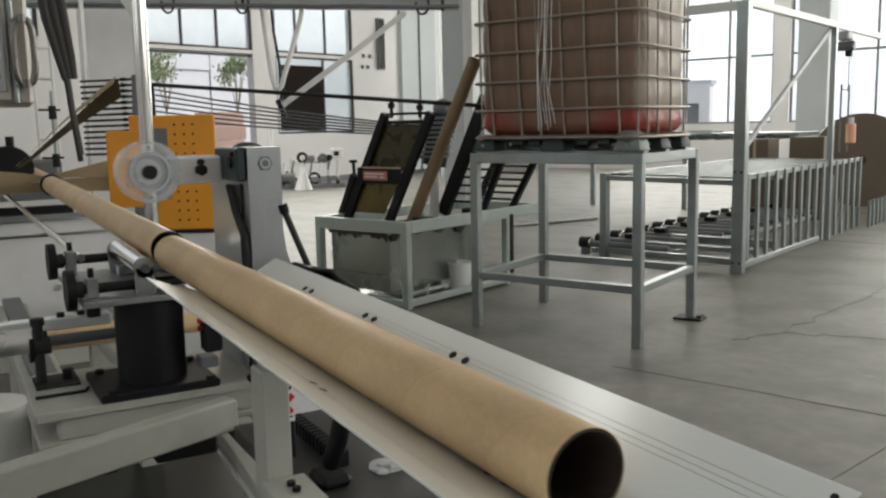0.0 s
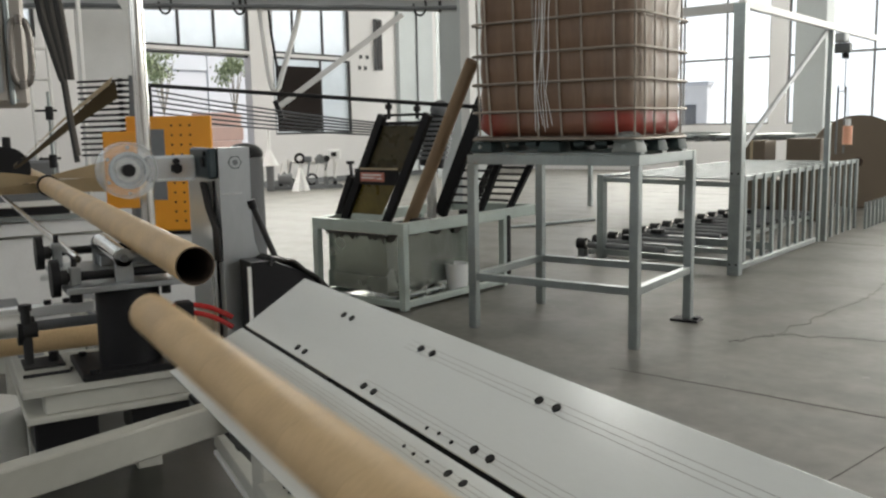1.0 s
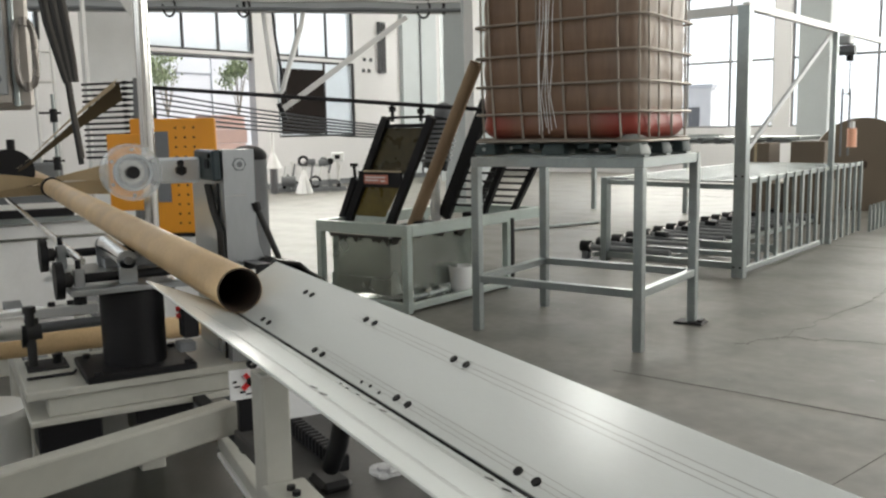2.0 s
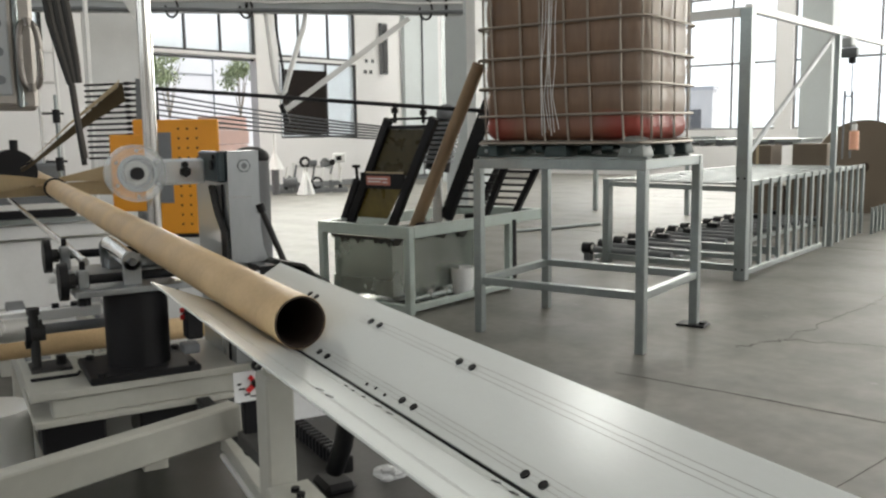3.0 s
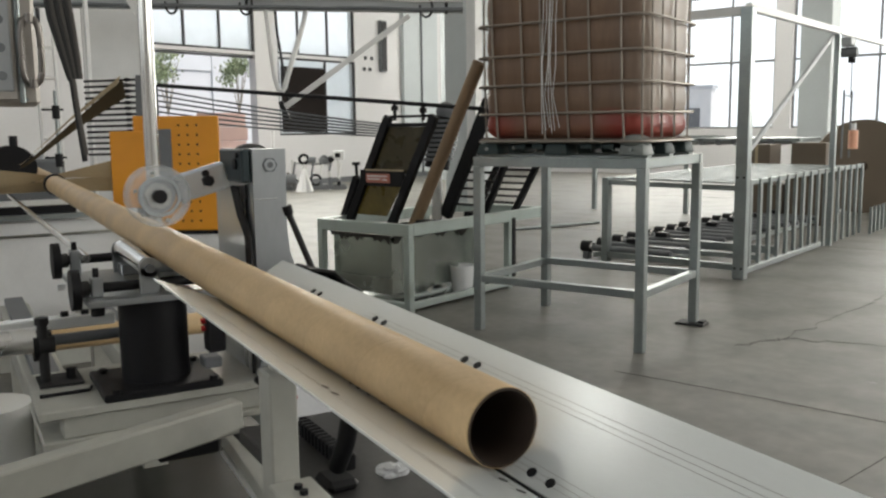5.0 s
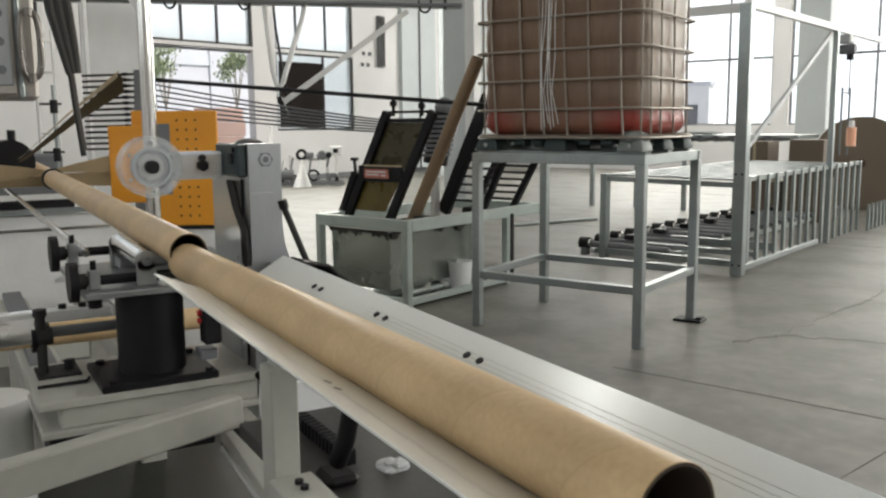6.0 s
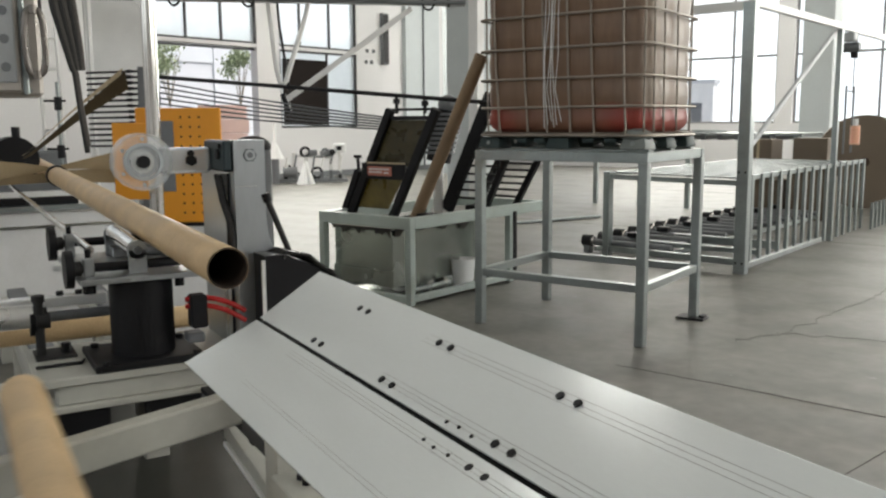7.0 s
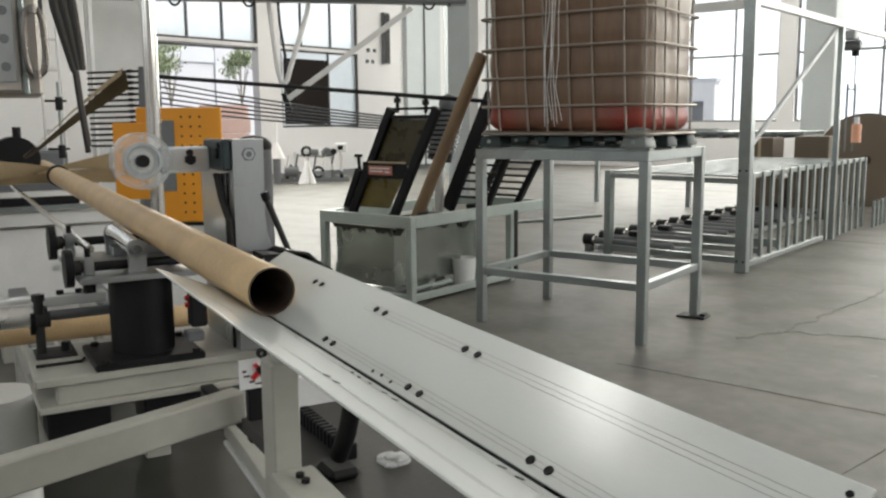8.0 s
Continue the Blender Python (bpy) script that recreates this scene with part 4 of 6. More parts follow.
ob = thing("chain_hoist", "small dark hoist trolley hanging from the rack beam", "hoist", Matrix.Translation((-2.9, 10.95, 0)))
pbox("trolley", (-0.09, -0.1, 2.28), (0.05, 0.1, 2.38), M_BEAM, ob, bevel=0.015)
prod("drum", (-0.1, 0.05, 2.22), (0.08, 0.05, 2.22), 0.055, M_GUNGREY, ob, seg=20)
prod("hook_block", (0, 0.12, 2.1), (0, 0.12, 2.2), 0.04, M_BLACK, ob)
prod("chain", (0, 0.15, 1.7), (0, 0.15, 2.3), 0.006, M_GUNGREY, ob, seg=6)
for y in (-0.12, 0.2):
    prod("hanger_rod", (0, y, 1.0), (0, y, 1.78), 0.012, M_GUNGREY, ob, seg=8)
prod("hanger_bar", (0, -0.12, 1.72), (0, 0.2, 1.72), 0.008, M_GUNGREY, ob, seg=8)

# ---- winding line in the background ----
ob = thing("steel_gantry", "grey steel gantry beam with white braces and cable loops", "gantry", Matrix())
pbar("beam", (-10.2, 3.6, 2.83), (-5.7, 7.3, 2.68), 0.14, 0.2, M_BEAM, ob)
pbar("brace", (-6.118, 6.93, 2.555), (-7.03, 6.02, 1.645), 0.05, 0.055, M_WHITEPAINT, ob)
bm = bmesh.new()
pipe(bm, [(-6.94, 6.27, 2.66), (-6.955, 6.24, 2.5), (-6.99, 6.16, 2.25), (-7.03, 6.06, 1.95), (-7.05, 6.035, 1.84), (-7.075, 6.02, 1.80), (-7.11, 6.0, 1.82), (-7.16, 6.0, 1.95), (-7.2, 6.0, 2.2), (-7.27, 6.0, 2.7)], 0.026, 10)
part("air_duct_hose", bm, M_WHITEPAINT, ob, "white hose looped below the beam")
bm = bmesh.new()
pipe(bm, [(-7.24, 6.1, 2.7), (-7.19, 6.08, 2.4), (-7.13, 6.08, 2.1), (-7.07, 6.07, 1.85), (-7.03, 6.06, 1.72), (-6.98, 6.08, 1.64)], 0.014, 8)
part("cable", bm, M_BLACK, ob)
for f in (0.3, 0.62, 0.97):
    p = Vector((-10.2, 3.6, 2.83)).lerp(Vector((-5.7, 7.3, 2.68)), f)
    pbar("beam_clip", p + Vector((-0.012, -0.01, 0)), p + Vector((0.012, 0.01, 0)), 0.155, 0.215, M_BLACK, ob, bevel=0)
A, B = Vector((-10.2, 3.6, 2.83)), Vector((-5.7, 7.3, 2.68))
off = Vector((0.06, -0.075, 0))
bm = bmesh.new()
pipe(bm, [A.lerp(B, k / 12) + off + Vector((0, 0, -0.075 - 0.012 * (k % 2))) for k in range(13)], 0.022, 8)
part("conduit", bm, M_GUNGREY, ob, "grey conduit clipped along the beam")
bm = bmesh.new()
pipe(bm, [A.lerp(B, k / 12) + off + Vector((0.0, 0, 0.01 + 0.014 * math.sin(k * 2.1))) for k in range(13)], 0.014, 8)
part("conduit", bm, M_WHITEPAINT, ob)
for f in (0.44, 0.49, 0.62, 0.935):
    p = A.lerp(B, f) + off
    bm = bmesh.new()
    pipe(bm, [p + Vector((0.05 * math.sin(2 * math.pi * k / 14), 0.04 * math.sin(2 * math.pi * k / 14), -0.06 + 0.1 * math.cos(2 * math.pi * k / 14))) for k in range(12)], 0.012, 8)
    part("cable_loop", bm, M_RUBBER, ob, "black cable looped round the beam")
pbar("post", (-5.6, 7.35, 0.0), (-5.6, 7.35, 2.8), 0.12, 0.12, M_WHITEPAINT, ob)
pbar("post", (-9.6, 4.1, 0.0), (-9.6, 4.1, 2.8), 0.12, 0.12, M_WHITEPAINT, ob)
pbar("foot_brace", (-7.1, 6.02, 1.70), (-7.04, 6.06, 1.5), 0.05, 0.05, M_BLACK, ob)

ob = thing("guide_pipe", "long thin dark pipe carrying paper threads", "pipe", Matrix())
prod("pipe", (-6.95, 4.45, 1.815), (-3.98, 5.75, 1.53), 0.017, M_BLACK, ob, seg=10)
for x, y, z in ((-4.9, 5.35, 1.612), (-4.68, 5.45, 1.59)):
    prod("hanger", (x, y, z), (x, y, 1.47), 0.015, M_BLACK, ob, seg=10)
    prod("bolt", (x, y, z - 0.06), (x, y, z - 0.02), 0.03, M_BLACK, ob, seg=10)
prod("stand", (-6.95, 4.45, 0), (-6.95, 4.45, 1.815), 0.03, M_BLACK, ob, seg=10)
for k in range(6):
    ob = thing("paper_thread", "thin dark strip of paper drawn across the hall", "strip", Matrix(), "drawn strips")
    bm = bmesh.new()
    pipe(bm, sag((-7.6, 4.55, 1.86 - 0.055 * k), (-5.0, 5.6, 1.42 - 0.018 * k), 0.03, 6), 0.008, 6)
    part("strand", bm, M_GUNGREY, ob)

# black slat comb that guides the strips
ob = thing("strip_comb", "upright grey bracket with a comb of thin black bars", "guide", Matrix.Translation((-5.95, 3.62, 0)))
pbox("bracket", (-0.04, -0.02, 1.40), (0.06, 0.04, 1.82), M_GUNGREY, ob, bevel=0.004, m=pose(0, 0, 0, 0, 4, 0))
pbox("upright", (-0.02, 0.0, 0), (0.04, 0.05, 1.4), M_GUNGREY, ob)
for k in range(14):
    z = 1.79 - k * 0.042
    prod("comb_bar", (0.02, 0.03, z), (-0.36, -0.17, z - 0.005), 0.0085, M_BLACK, ob, seg=8)
    prod("knuckle", (-0.03, 0.0, z), (-0.06, -0.015, z), 0.014, M_BLACK, ob, seg=8)

ob = thing("perforated_guard", "orange sheet-metal guard with rows of round holes", "guard", Matrix.Translation((-4.62, 3.0, 0)) @ Matrix.Rotation(math.atan2(0.4, 0.47), 4, "Z"))
pbox("panel", (-0.05, 0, 0.81), (0.325, 0.03, 1.495), M_ORANGE, ob, bevel=0.006)
pbox("side_panel", (-0.33, 0.02, 0.95), (-0.06, 0.05, 1.41), M_ORANGE, ob, bevel=0.006)
pbox("side_panel", (-0.2, 0.06, 1.2), (-0.06, 0.09, 1.50), M_ORANGE, ob, bevel=0.006)
pbox("foot", (-0.05, 0.0, 0.0), (0.325, 0.03, 0.79), M_WHITEPAINT, ob, bevel=0.004)
pbox("edge", (-0.06, -0.012, 0.79), (0.335, 0.04, 0.81), M_BLACK, ob)
pbox("grey_insert", (-0.04, -0.008, 1.0), (0.045, -0.002, 1.42), M_GUNGREY, ob)
for i in range(3):
    for j in range(11):
        prod("hole", (0.09 + i * 0.054, -0.003, 0.87 + j * 0.057), (0.09 + i * 0.054, 0.004, 0.87 + j * 0.057), 0.0066, M_BLACK, ob, seg=10)

ob = thing("dark_dome", "dark domed cap behind the orange guard", "drum", Matrix.Translation((-4.9, 3.86, 0)))
bm = bmesh.new()
bmesh.ops.create_uvsphere(bm, u_segments=24, v_segments=12, radius=0.13, matrix=Matrix.Translation((0, 0, 1.24)) @ Matrix.Diagonal((1, 1, 0.6, 1)))
part("dome", bm, M_BLACK, ob)
prod("drum_body", (0, 0, 0), (0, 0, 1.24), 0.125, M_GUNGREY, ob, seg=24)

ob = thing("chrome_post", "polished chrome upright of the winding machine", "post", Matrix.Translation((-3.87, 2.44, 0)))
prod("tube", (-0.012, 0.0, 0.0), (0.012, 0.0, 2.6), 0.034, M_CHROME, ob, seg=24)
bm = bmesh.new()
vs = [bm.verts.new(p) for p in ((-0.155, -0.02, 2.08), (-0.03, 0.0, 1.92), (-0.03, 0.0, 2.08))]
f = bm.faces.new(vs)
bmesh.ops.solidify(bm, geom=[f], thickness=0.012)
part("gusset", bm, M_WHITEPAINT, ob)

ob = thing("control_box", "beige steel control box with a worn pull handle", "control box", Matrix.Translation((-2.935, 1.44, 0)) @ Matrix.Rotation(radians(67), 4, "Z"))
pbox("body", (-0.35, 0, 1.495), (0.0, 0.2, 2.0), M_BOXPAINT, ob, bevel=0.012)
pbox("door", (-0.34, -0.02, 1.51), (-0.064, -0.001, 1.98), M_BOXPAINT, ob, "beige hinged door", 0.006)
pbox("lip", (-0.062, -0.026, 1.5), (-0.045, -0.001, 1.99), M_STEEL, ob, "", 0.004)
bm = bmesh.new()
loop = []
for i in range(28):
    a = 2 * math.pi * i / 28
    c, s = math.cos(a), math.sin(a)
    loop.append((-0.020 + 0.030 * math.copysign(abs(c) ** 0.6, c), -0.045, 1.67 + 0.105 * math.copysign(abs(s) ** 0.75, s)))
pipe(bm, loop + loop[:1], 0.0112, 12)
part("handle", bm, M_BRONZE, ob, "worn steel pull handle")
prod("handle_stud", (-0.020, -0.002, 1.78), (-0.020, -0.045, 1.775), 0.008, M_CHROME, ob)
prod("handle_stud", (-0.020, -0.002, 1.56), (-0.020, -0.045, 1.563), 0.008, M_CHROME, ob)
prod("arm", (-0.15, 0.1, 2.0), (-0.15, 0.1, 7.5), 0.03, M_STEEL, ob)
for z in (1.565, 1.775):
    prod("handle_lug", (-0.020, -0.046, z - 0.014), (-0.020, -0.046, z + 0.014), 0.015, M_BRONZE, ob, "worn cast lug", 12)
plate_ = pbox("button_plate", (-0.33, -0.026, 1.54), (-0.078, -0.0205, 1.96), M_PLATE, ob, "grey inset button plate", 0.004)
for k in range(4):
    for x in (-0.11, -0.17, -0.23):
        prod("button", (x, -0.036, 1.59 + 0.09 * k), (x, -0.0265, 1.59 + 0.09 * k), 0.015, M_GUNGREY, plate_, "", 14)
for z in (1.515, 1.97):
    prod("lip_rivet", (-0.04, -0.003, z), (-0.04, 0.002, z), 0.006, M_STEEL, ob, "", 8)

ob = thing("ladder", "white painted fixed ladder by the machine head", "ladder", Matrix.Translation((-6.955, 3.515, 0)))
d = Vector((0.032, 0.063, 0))
for k in (-1.0, 1.0):
    pbar("stile", d * k, d * k + Vector((-0.02, -0.02, 2.18)), 0.022, 0.022, M_WHITEPAINT, ob)
for i in range(9):
    z = 0.16 + i * 0.24
    prod("rung", -d + Vector((-0.01 * z, -0.01 * z, z)), d + Vector((-0.01 * z, -0.01 * z, z)), 0.011, M_WHITEPAINT, ob, seg=8)

ob = thing("valve_stand", "thin grey stand pipe with black valve knobs", "pipe", Matrix.Translation((-6.495, 3.31, 0)))
prod("stand_pipe", (0, 0, 0), (0, 0, 1.72), 0.012, M_STEEL, ob, seg=10)
for z in (1.2, 1.56):
    prod("valve_knob", (0, 0, z - 0.05), (0, 0, z + 0.05), 0.028, M_BLACK, ob, "black valve knob", 12)
    prod("branch", (-0.04, -0.09, z + 0.02), (0.02, 0.05, z + 0.02), 0.008, M_BLACK, ob, seg=8)
ob = thing("hose_bundle", "bundle of grey-black hoses hanging from above", "hose", Matrix())
for k in range(6):
    x, y = -3.97 + 0.009 * k, 2.0 + 0.016 * k
    bm = bmesh.new()
    low = [(-3.93 + 0.003 * k, 2.085 + 0.005 * k, 1.64), (-3.925 + 0.003 * k, 2.095 + 0.004 * k, 1.5), (-3.915 + 0.004 * k, 2.115 + 0.004 * k, 1.27 + 0.03 * k)] if k < 2 else []
    pipe(bm, [(x - 0.03, y - 0.02, 2.95), (x - 0.01, y - 0.01, 2.2), (x + 0.01, y + 0.016, 1.92), (-3.945 + 0.007 * k, 2.055 + 0.011 * k, 1.75), (-3.935 + 0.004 * k, 2.078 + 0.008 * k, 1.65)] + low, 0.013, 8)
    part("hose", bm, M_HOSE if k % 2 else M_RUBBER, ob)
prod("ceiling_hook", (-3.95, 2.05, 2.85), (-3.95, 2.05, 7.5), 0.012, M_STEEL, ob)
ob = thing("white_upright", "slim white upright of the machine frame", "post", Matrix.Translation((-6.74, 3.72, 0)))
pbar("column", (0, 0, 0), (-0.05, 0.05, 3.2), 0.03, 0.03, M_WHITEPAINT, ob)
ob = thing("white_cabinet", "tall pale cabinet behind the machine", "cabinet", Matrix.Translation((-9.37, 5.51, 0)) @ Matrix.Rotation(radians(58), 4, "Z"))
pbox("carcass", (-0.33, 0, 0), (0.33, 0.4, 3.6), M_CEIL, ob, bevel=0.01)
pbox("door", (-0.32, -0.02, 0.1), (0.32, -0.002, 3.5), M_CEIL, ob, bevel=0.006)

# ---- winding head, far end of the tube ----
ob = thing("winding_head", "dark winding head with a round black drum and pale frame", "machine", MB)
prod("drum", (-5.2, -0.17, 1.19), (-4.9, -0.17, 1.19), 0.14, M_BLACK, ob, seg=32)
prod("drum_cap", (-5.0, -0.15, 1.30), (-5.0, -0.15, 1.39), 0.025, M_BLACK, ob)
pbox("frame", (-6.4, -0.7, 0.0), (-5.4, 0.5, 0.78), M_CREAM, ob, bevel=0.01)
pbox("bed", (-6.2, -0.6, 0.82), (-4.4, 0.35, 0.9), M_WHITEPAINT, ob, bevel=0.006)
pbox("bed_leg", (-4.7, -0.35, 0.0), (-4.5, 0.2, 0.82), M_CREAM, ob, bevel=0.006)
pbox("skirt", (-4.5, -0.75, 0.15), (-4.46, 0.55, 0.8), M_WHITEPAINT, ob)
# black block added for the dark slot at the bed and its shade
pbox("clamp_block", (-4.46, -0.32, 0.905), (-4.40, 0.12, 0.985), M_BLACK, ob, "", 0.008)
pbox("rail", (-4.39, -0.6, 0.91), (-4.35, 0.4, 0.94), M_STEEL, ob)
prod("collar_ring", (-4.32, 0, axis_z(-4.32)), (-4.27, 0, axis_z(-4.27)), 0.060, M_BLACK, ob, seg=32)
pbox("mandrel_block", (-8.2, -0.25, 0.8), (-6.4, 0.3, 1.2), M_GUNGREY, ob, bevel=0.02)
prod("feed_rod", (-5.0, -0.2, 1.02), (-1.62, -0.2, 1.03), 0.012, M_CHROME, ob, seg=14)


def strip(name, pts, wide, label, paper=M_STRIP):
    """A flat paper strip through points (place, side direction)."""
    ob = thing(name, label, "paper strip", MB, "kraft strips")
    bm = bmesh.new()
    up = []
    for k, (p, sd) in enumerate(pts):
        p, sd = Vector(p), Vector(sd).normalized() * (wide[k] if isinstance(wide, tuple) else wide) / 2
        up.append((p - sd, p + sd))
    n = []
    for a, b in up:
        n.append([bm.verts.new(a), bm.verts.new(b)])
    for (a, b), (c, d) in zip(n, n[1:]):
        bm.faces.new((a, b, d, c))
    r = bmesh.ops.solidify(bm, geom=list(bm.faces), thickness=0.002)
    part("ply", bm, paper, ob)


strip("kraft_strip", [((-4.40, -0.165, 1.225), (0, 0.6, 1)), ((-4.35, -0.135, 1.252), (0, 0.8, 0.8)), ((-4.2, 0.09, 1.475), (-0.6, 0.3, 0.6)), ((-4.0, 0.335, 1.69), (-0.6, 0.3, 0.6))], (0.006, 0.01, 0.03, 0.075), "kraft paper strip running up from the winder")
# second ply for the underside, coloured as dark as its shade
strip("kraft_strip", [((-4.40, -0.16, 1.212), (0, -0.2, 1)), ((-4.35, -0.125, 1.236), (0, -0.3, 1)), ((-4.2, 0.11, 1.44), (0.5, -0.2, 0.85)), ((-4.0, 0.36, 1.645), (0.5, -0.2, 0.85))], (0.008, 0.016, 0.055, 0.115), "underside of the kraft paper strip, shade put into its colour", M_STRIPSHADE)
strip("kraft_strip", [((-4.42, -0.6, 1.15), (0.1, 0.2, 1)), ((-4.42, -0.286, 1.147), (0.1, 0.1, 1)), ((-4.42, -0.14, 1.148), (0.3, 0.05, 1)), ((-4.42, -0.01, 1.15), (0.8, 0, 0.6)), ((-4.42, 0.15, 1.168), (0.3, 0, 1)), ((-4.42, 0.32, 1.185), (0.1, 0.1, 1)), ((-4.42, 0.6, 1.2), (0, 0.1, 1))], (0.115, 0.105, 0.07, 0.02, 0.055, 0.1, 0.11), "kraft paper strip twisting onto the mandrel")
strip("kraft_strip", [((-4.46, -0.5, 1.075), (0.3, 0.1, 1)), ((-4.46, -0.2, 1.085), (0.3, 0.1, 1)), ((-4.46, 0.05, 1.1), (0.5, 0.1, 1)), ((-4.46, 0.35, 1.095), (0, 0, 1)), ((-4.3, 0.6, 1.09), (0, 0, 1))], (0.05, 0.05, 0.08, 0.09, 0.09), "kraft paper strip wrapping below the mandrel")

# ---- cutting carriage ----
carriage = thing("saw_carriage", "cream saw carriage with a steel pillar and black hydraulic column", "saw carriage", MB)
bm = bmesh.new()
prof = [(0.194, 0.55), (0.194, 1.352), (0.29, 1.352), (0.288, 1.12), (0.294, 1.06), (0.312, 1.0), (0.325, 0.95), (0.325, 0.55)]
back, front = [[bm.verts.new((s_, q, z)) for q, z in prof] for s_ in (-1.50, -1.44)]
for k in range(len(prof)):
    bm.faces.new((back[k], back[(k + 1) % len(prof)], front[(k + 1) % len(prof)], front[k]))
bm.faces.new(back[::-1])
bm.faces.new(front)
part("pillar", bm, M_PLATE, carriage, "milled steel pillar, flared towards its foot")
pbox("pillar_side", (-1.83, 0.196, 0.55), (-1.502, 0.275, 1.2575), M_PLATE, carriage)
pbox("pillar_seam", (-1.503, 0.188, 0.7), (-1.497, 0.194, 1.25), M_BLACK, carriage)
pbox("cross_seam", (-1.44, 0.195, 1.212), (-1.4385, 0.262, 1.214), M_CHROME, carriage)
bm = bmesh.new()
bmesh.ops.create_cone(bm, cap_ends=True, segments=6, radius1=0.022, radius2=0.022, depth=0.003, matrix=Matrix.Translation((-1.4385, 0.243, 1.307)) @ Matrix.Rotation(radians(90), 4, "Y"))
mark = part("maker_plate", bm, M_GUNGREY, carriage, "hexagonal maker's mark")
prod("mark_face", (-1.437, 0.243, 1.307), (-1.4355, 0.243, 1.307), 0.016, M_PLATE, mark, "", 24)
prod("mark_ring", (-1.4355, 0.243, 1.307), (-1.4345, 0.243, 1.307), 0.009, M_GUNGREY, mark, "", 16)
bm = bmesh.new()
box(bm, (-1.667, 0.165, 1.258), (-1.447, 0.193, 1.352), None, 0.006)
part("motor_box", bm, M_TEAL, carriage, "dark slide housing at the pillar's head")
prod("housing_bolt", (-1.50, 0.165, 1.31), (-1.50, 0.158, 1.31), 0.016, M_BLACK, carriage, "", 12)
prod("housing_bolt", (-1.48, 0.165, 1.335), (-1.48, 0.158, 1.335), 0.008, M_BLACK, carriage, "", 8)
for d in (0.0, 0.035):
    bm = bmesh.new()
    pipe(bm, [(-1.575 - d, 0.185, 1.240), (-1.514 - d, 0.183, 1.162), (-1.454 - d, 0.185, 1.105), (-1.454 + 0.005 - d, 0.185, 1.105 - 0.1)], 0.008, 8)
    part("air_hose", bm, M_RUBBER, carriage)
prod("stay", (-1.44, 0.289, 1.18), (-1.43, 0.357, 1.0), 0.0095, M_RUBBER, carriage)
prod("stay_collar", (-1.44, 0.288, 1.19), (-1.44, 0.295, 1.165), 0.014, M_BLACK, carriage)
# drive motor with a bundle of glossy cables bent over it
prof = [(0.243, 0.72), (0.243, 1.012), (0.31, 1.012), (0.35, 0.992), (0.40, 0.972), (0.44, 0.945), (0.455, 0.72)]
bm = bmesh.new()
back, front = [[bm.verts.new((s_, q, z)) for q, z in prof] for s_ in (-1.44, -1.33)]
for k in range(len(prof)):
    bm.faces.new((back[k], back[(k + 1) % len(prof)], front[(k + 1) % len(prof)], front[k]))
bm.faces.new(back[::-1])
bm.faces.new(front)
part("electric_motor", bm, M_BLACK, carriage, "black drive motor housing")
pbox("motor_edge", (-1.335, 0.232, 0.80), (-1.325, 0.242, 1.0), M_WHITEPAINT, carriage)
for k in range(9):
    d = 0.012 * k
    bm = bmesh.new()
    pipe(bm, [(-1.425 + d, 0.27 + 0.004 * k, 1.0), (-1.425 + d, 0.31, 1.018), (-1.422 + d, 0.355 + 0.003 * k, 1.0 + 0.002 * (k % 3)), (-1.418 + d, 0.405, 0.978), (-1.415 + d, 0.45, 0.948), (-1.41 + d, 0.49, 0.90)], 0.007, 8)
    part("motor_cable", bm, M_CABLE, carriage, "glossy black cable")
# cradle rollers and their adjusters
for q in (-0.086, 0.082):
    prod("roller", (-1.9, q, 1.046), (-1.52, q, 1.036), 0.026, M_CHROME, carriage, "chrome cradle roller", 24)
    prod("roller_pin", (-1.50, q, 1.036), (-1.485, q, 1.036), 0.012, M_GUNGREY, carriage)
    for s in (-1.515, -1.94):
        bm = bmesh.new()
        box(bm, (s, q - 0.026, 0.967), (s + 0.014, q + 0.026, 1.038), None, 0.002)
        rod(bm, (s, q, 1.037), (s + 0.014, q, 1.037), 0.028, 24)
        part("roller_bracket", bm, M_PLATE, carriage)
pbox("top_plate", (-2.02, -0.253, 0.95), (-1.45, 0.12, 0.967), M_PLATE, carriage, "", 0.002)
pbox("slide", (-1.96, -0.10, 0.967), (-1.86, 0.1, 1.0), M_PLATE, carriage, "", 0.003)
for s, zz in ((-1.95, 1.015), (-1.53, 0.99)):
    prod("screw_rod", (s, -0.24, zz), (s, 0.10, zz), 0.014, M_BLACK, carriage)
    prod("hand_wheel", (s, -0.285, zz), (s, -0.262, zz), 0.055, M_BLACK, carriage, "black adjusting wheel", 28)
    prod("hub", (s, -0.262, zz), (s, -0.24, zz), 0.022, M_RUBBER, carriage)
    pbox("nut_block", (s - 0.02, -0.235, 0.967), (s + 0.02, -0.205, zz + 0.03), M_PLATE, carriage, "", 0.003)
    prod("lock_screw", (s, -0.22, zz + 0.03), (s, -0.22, zz + 0.055), 0.008, M_BLACK, carriage)
    prod("lower_nut", (s, -0.22, 0.915), (s, -0.22, 0.95), 0.018, M_BLACK, carriage)
prod("lower_nut", (-1.50, 0.03, 0.92), (-1.50, 0.03, 0.95), 0.014, M_BLACK, carriage)
prod("hydraulic_column", (-1.56, -0.072, 0.72), (-1.56, -0.072, 0.95), 0.092, M_BLACK, carriage, "black round column", 40)
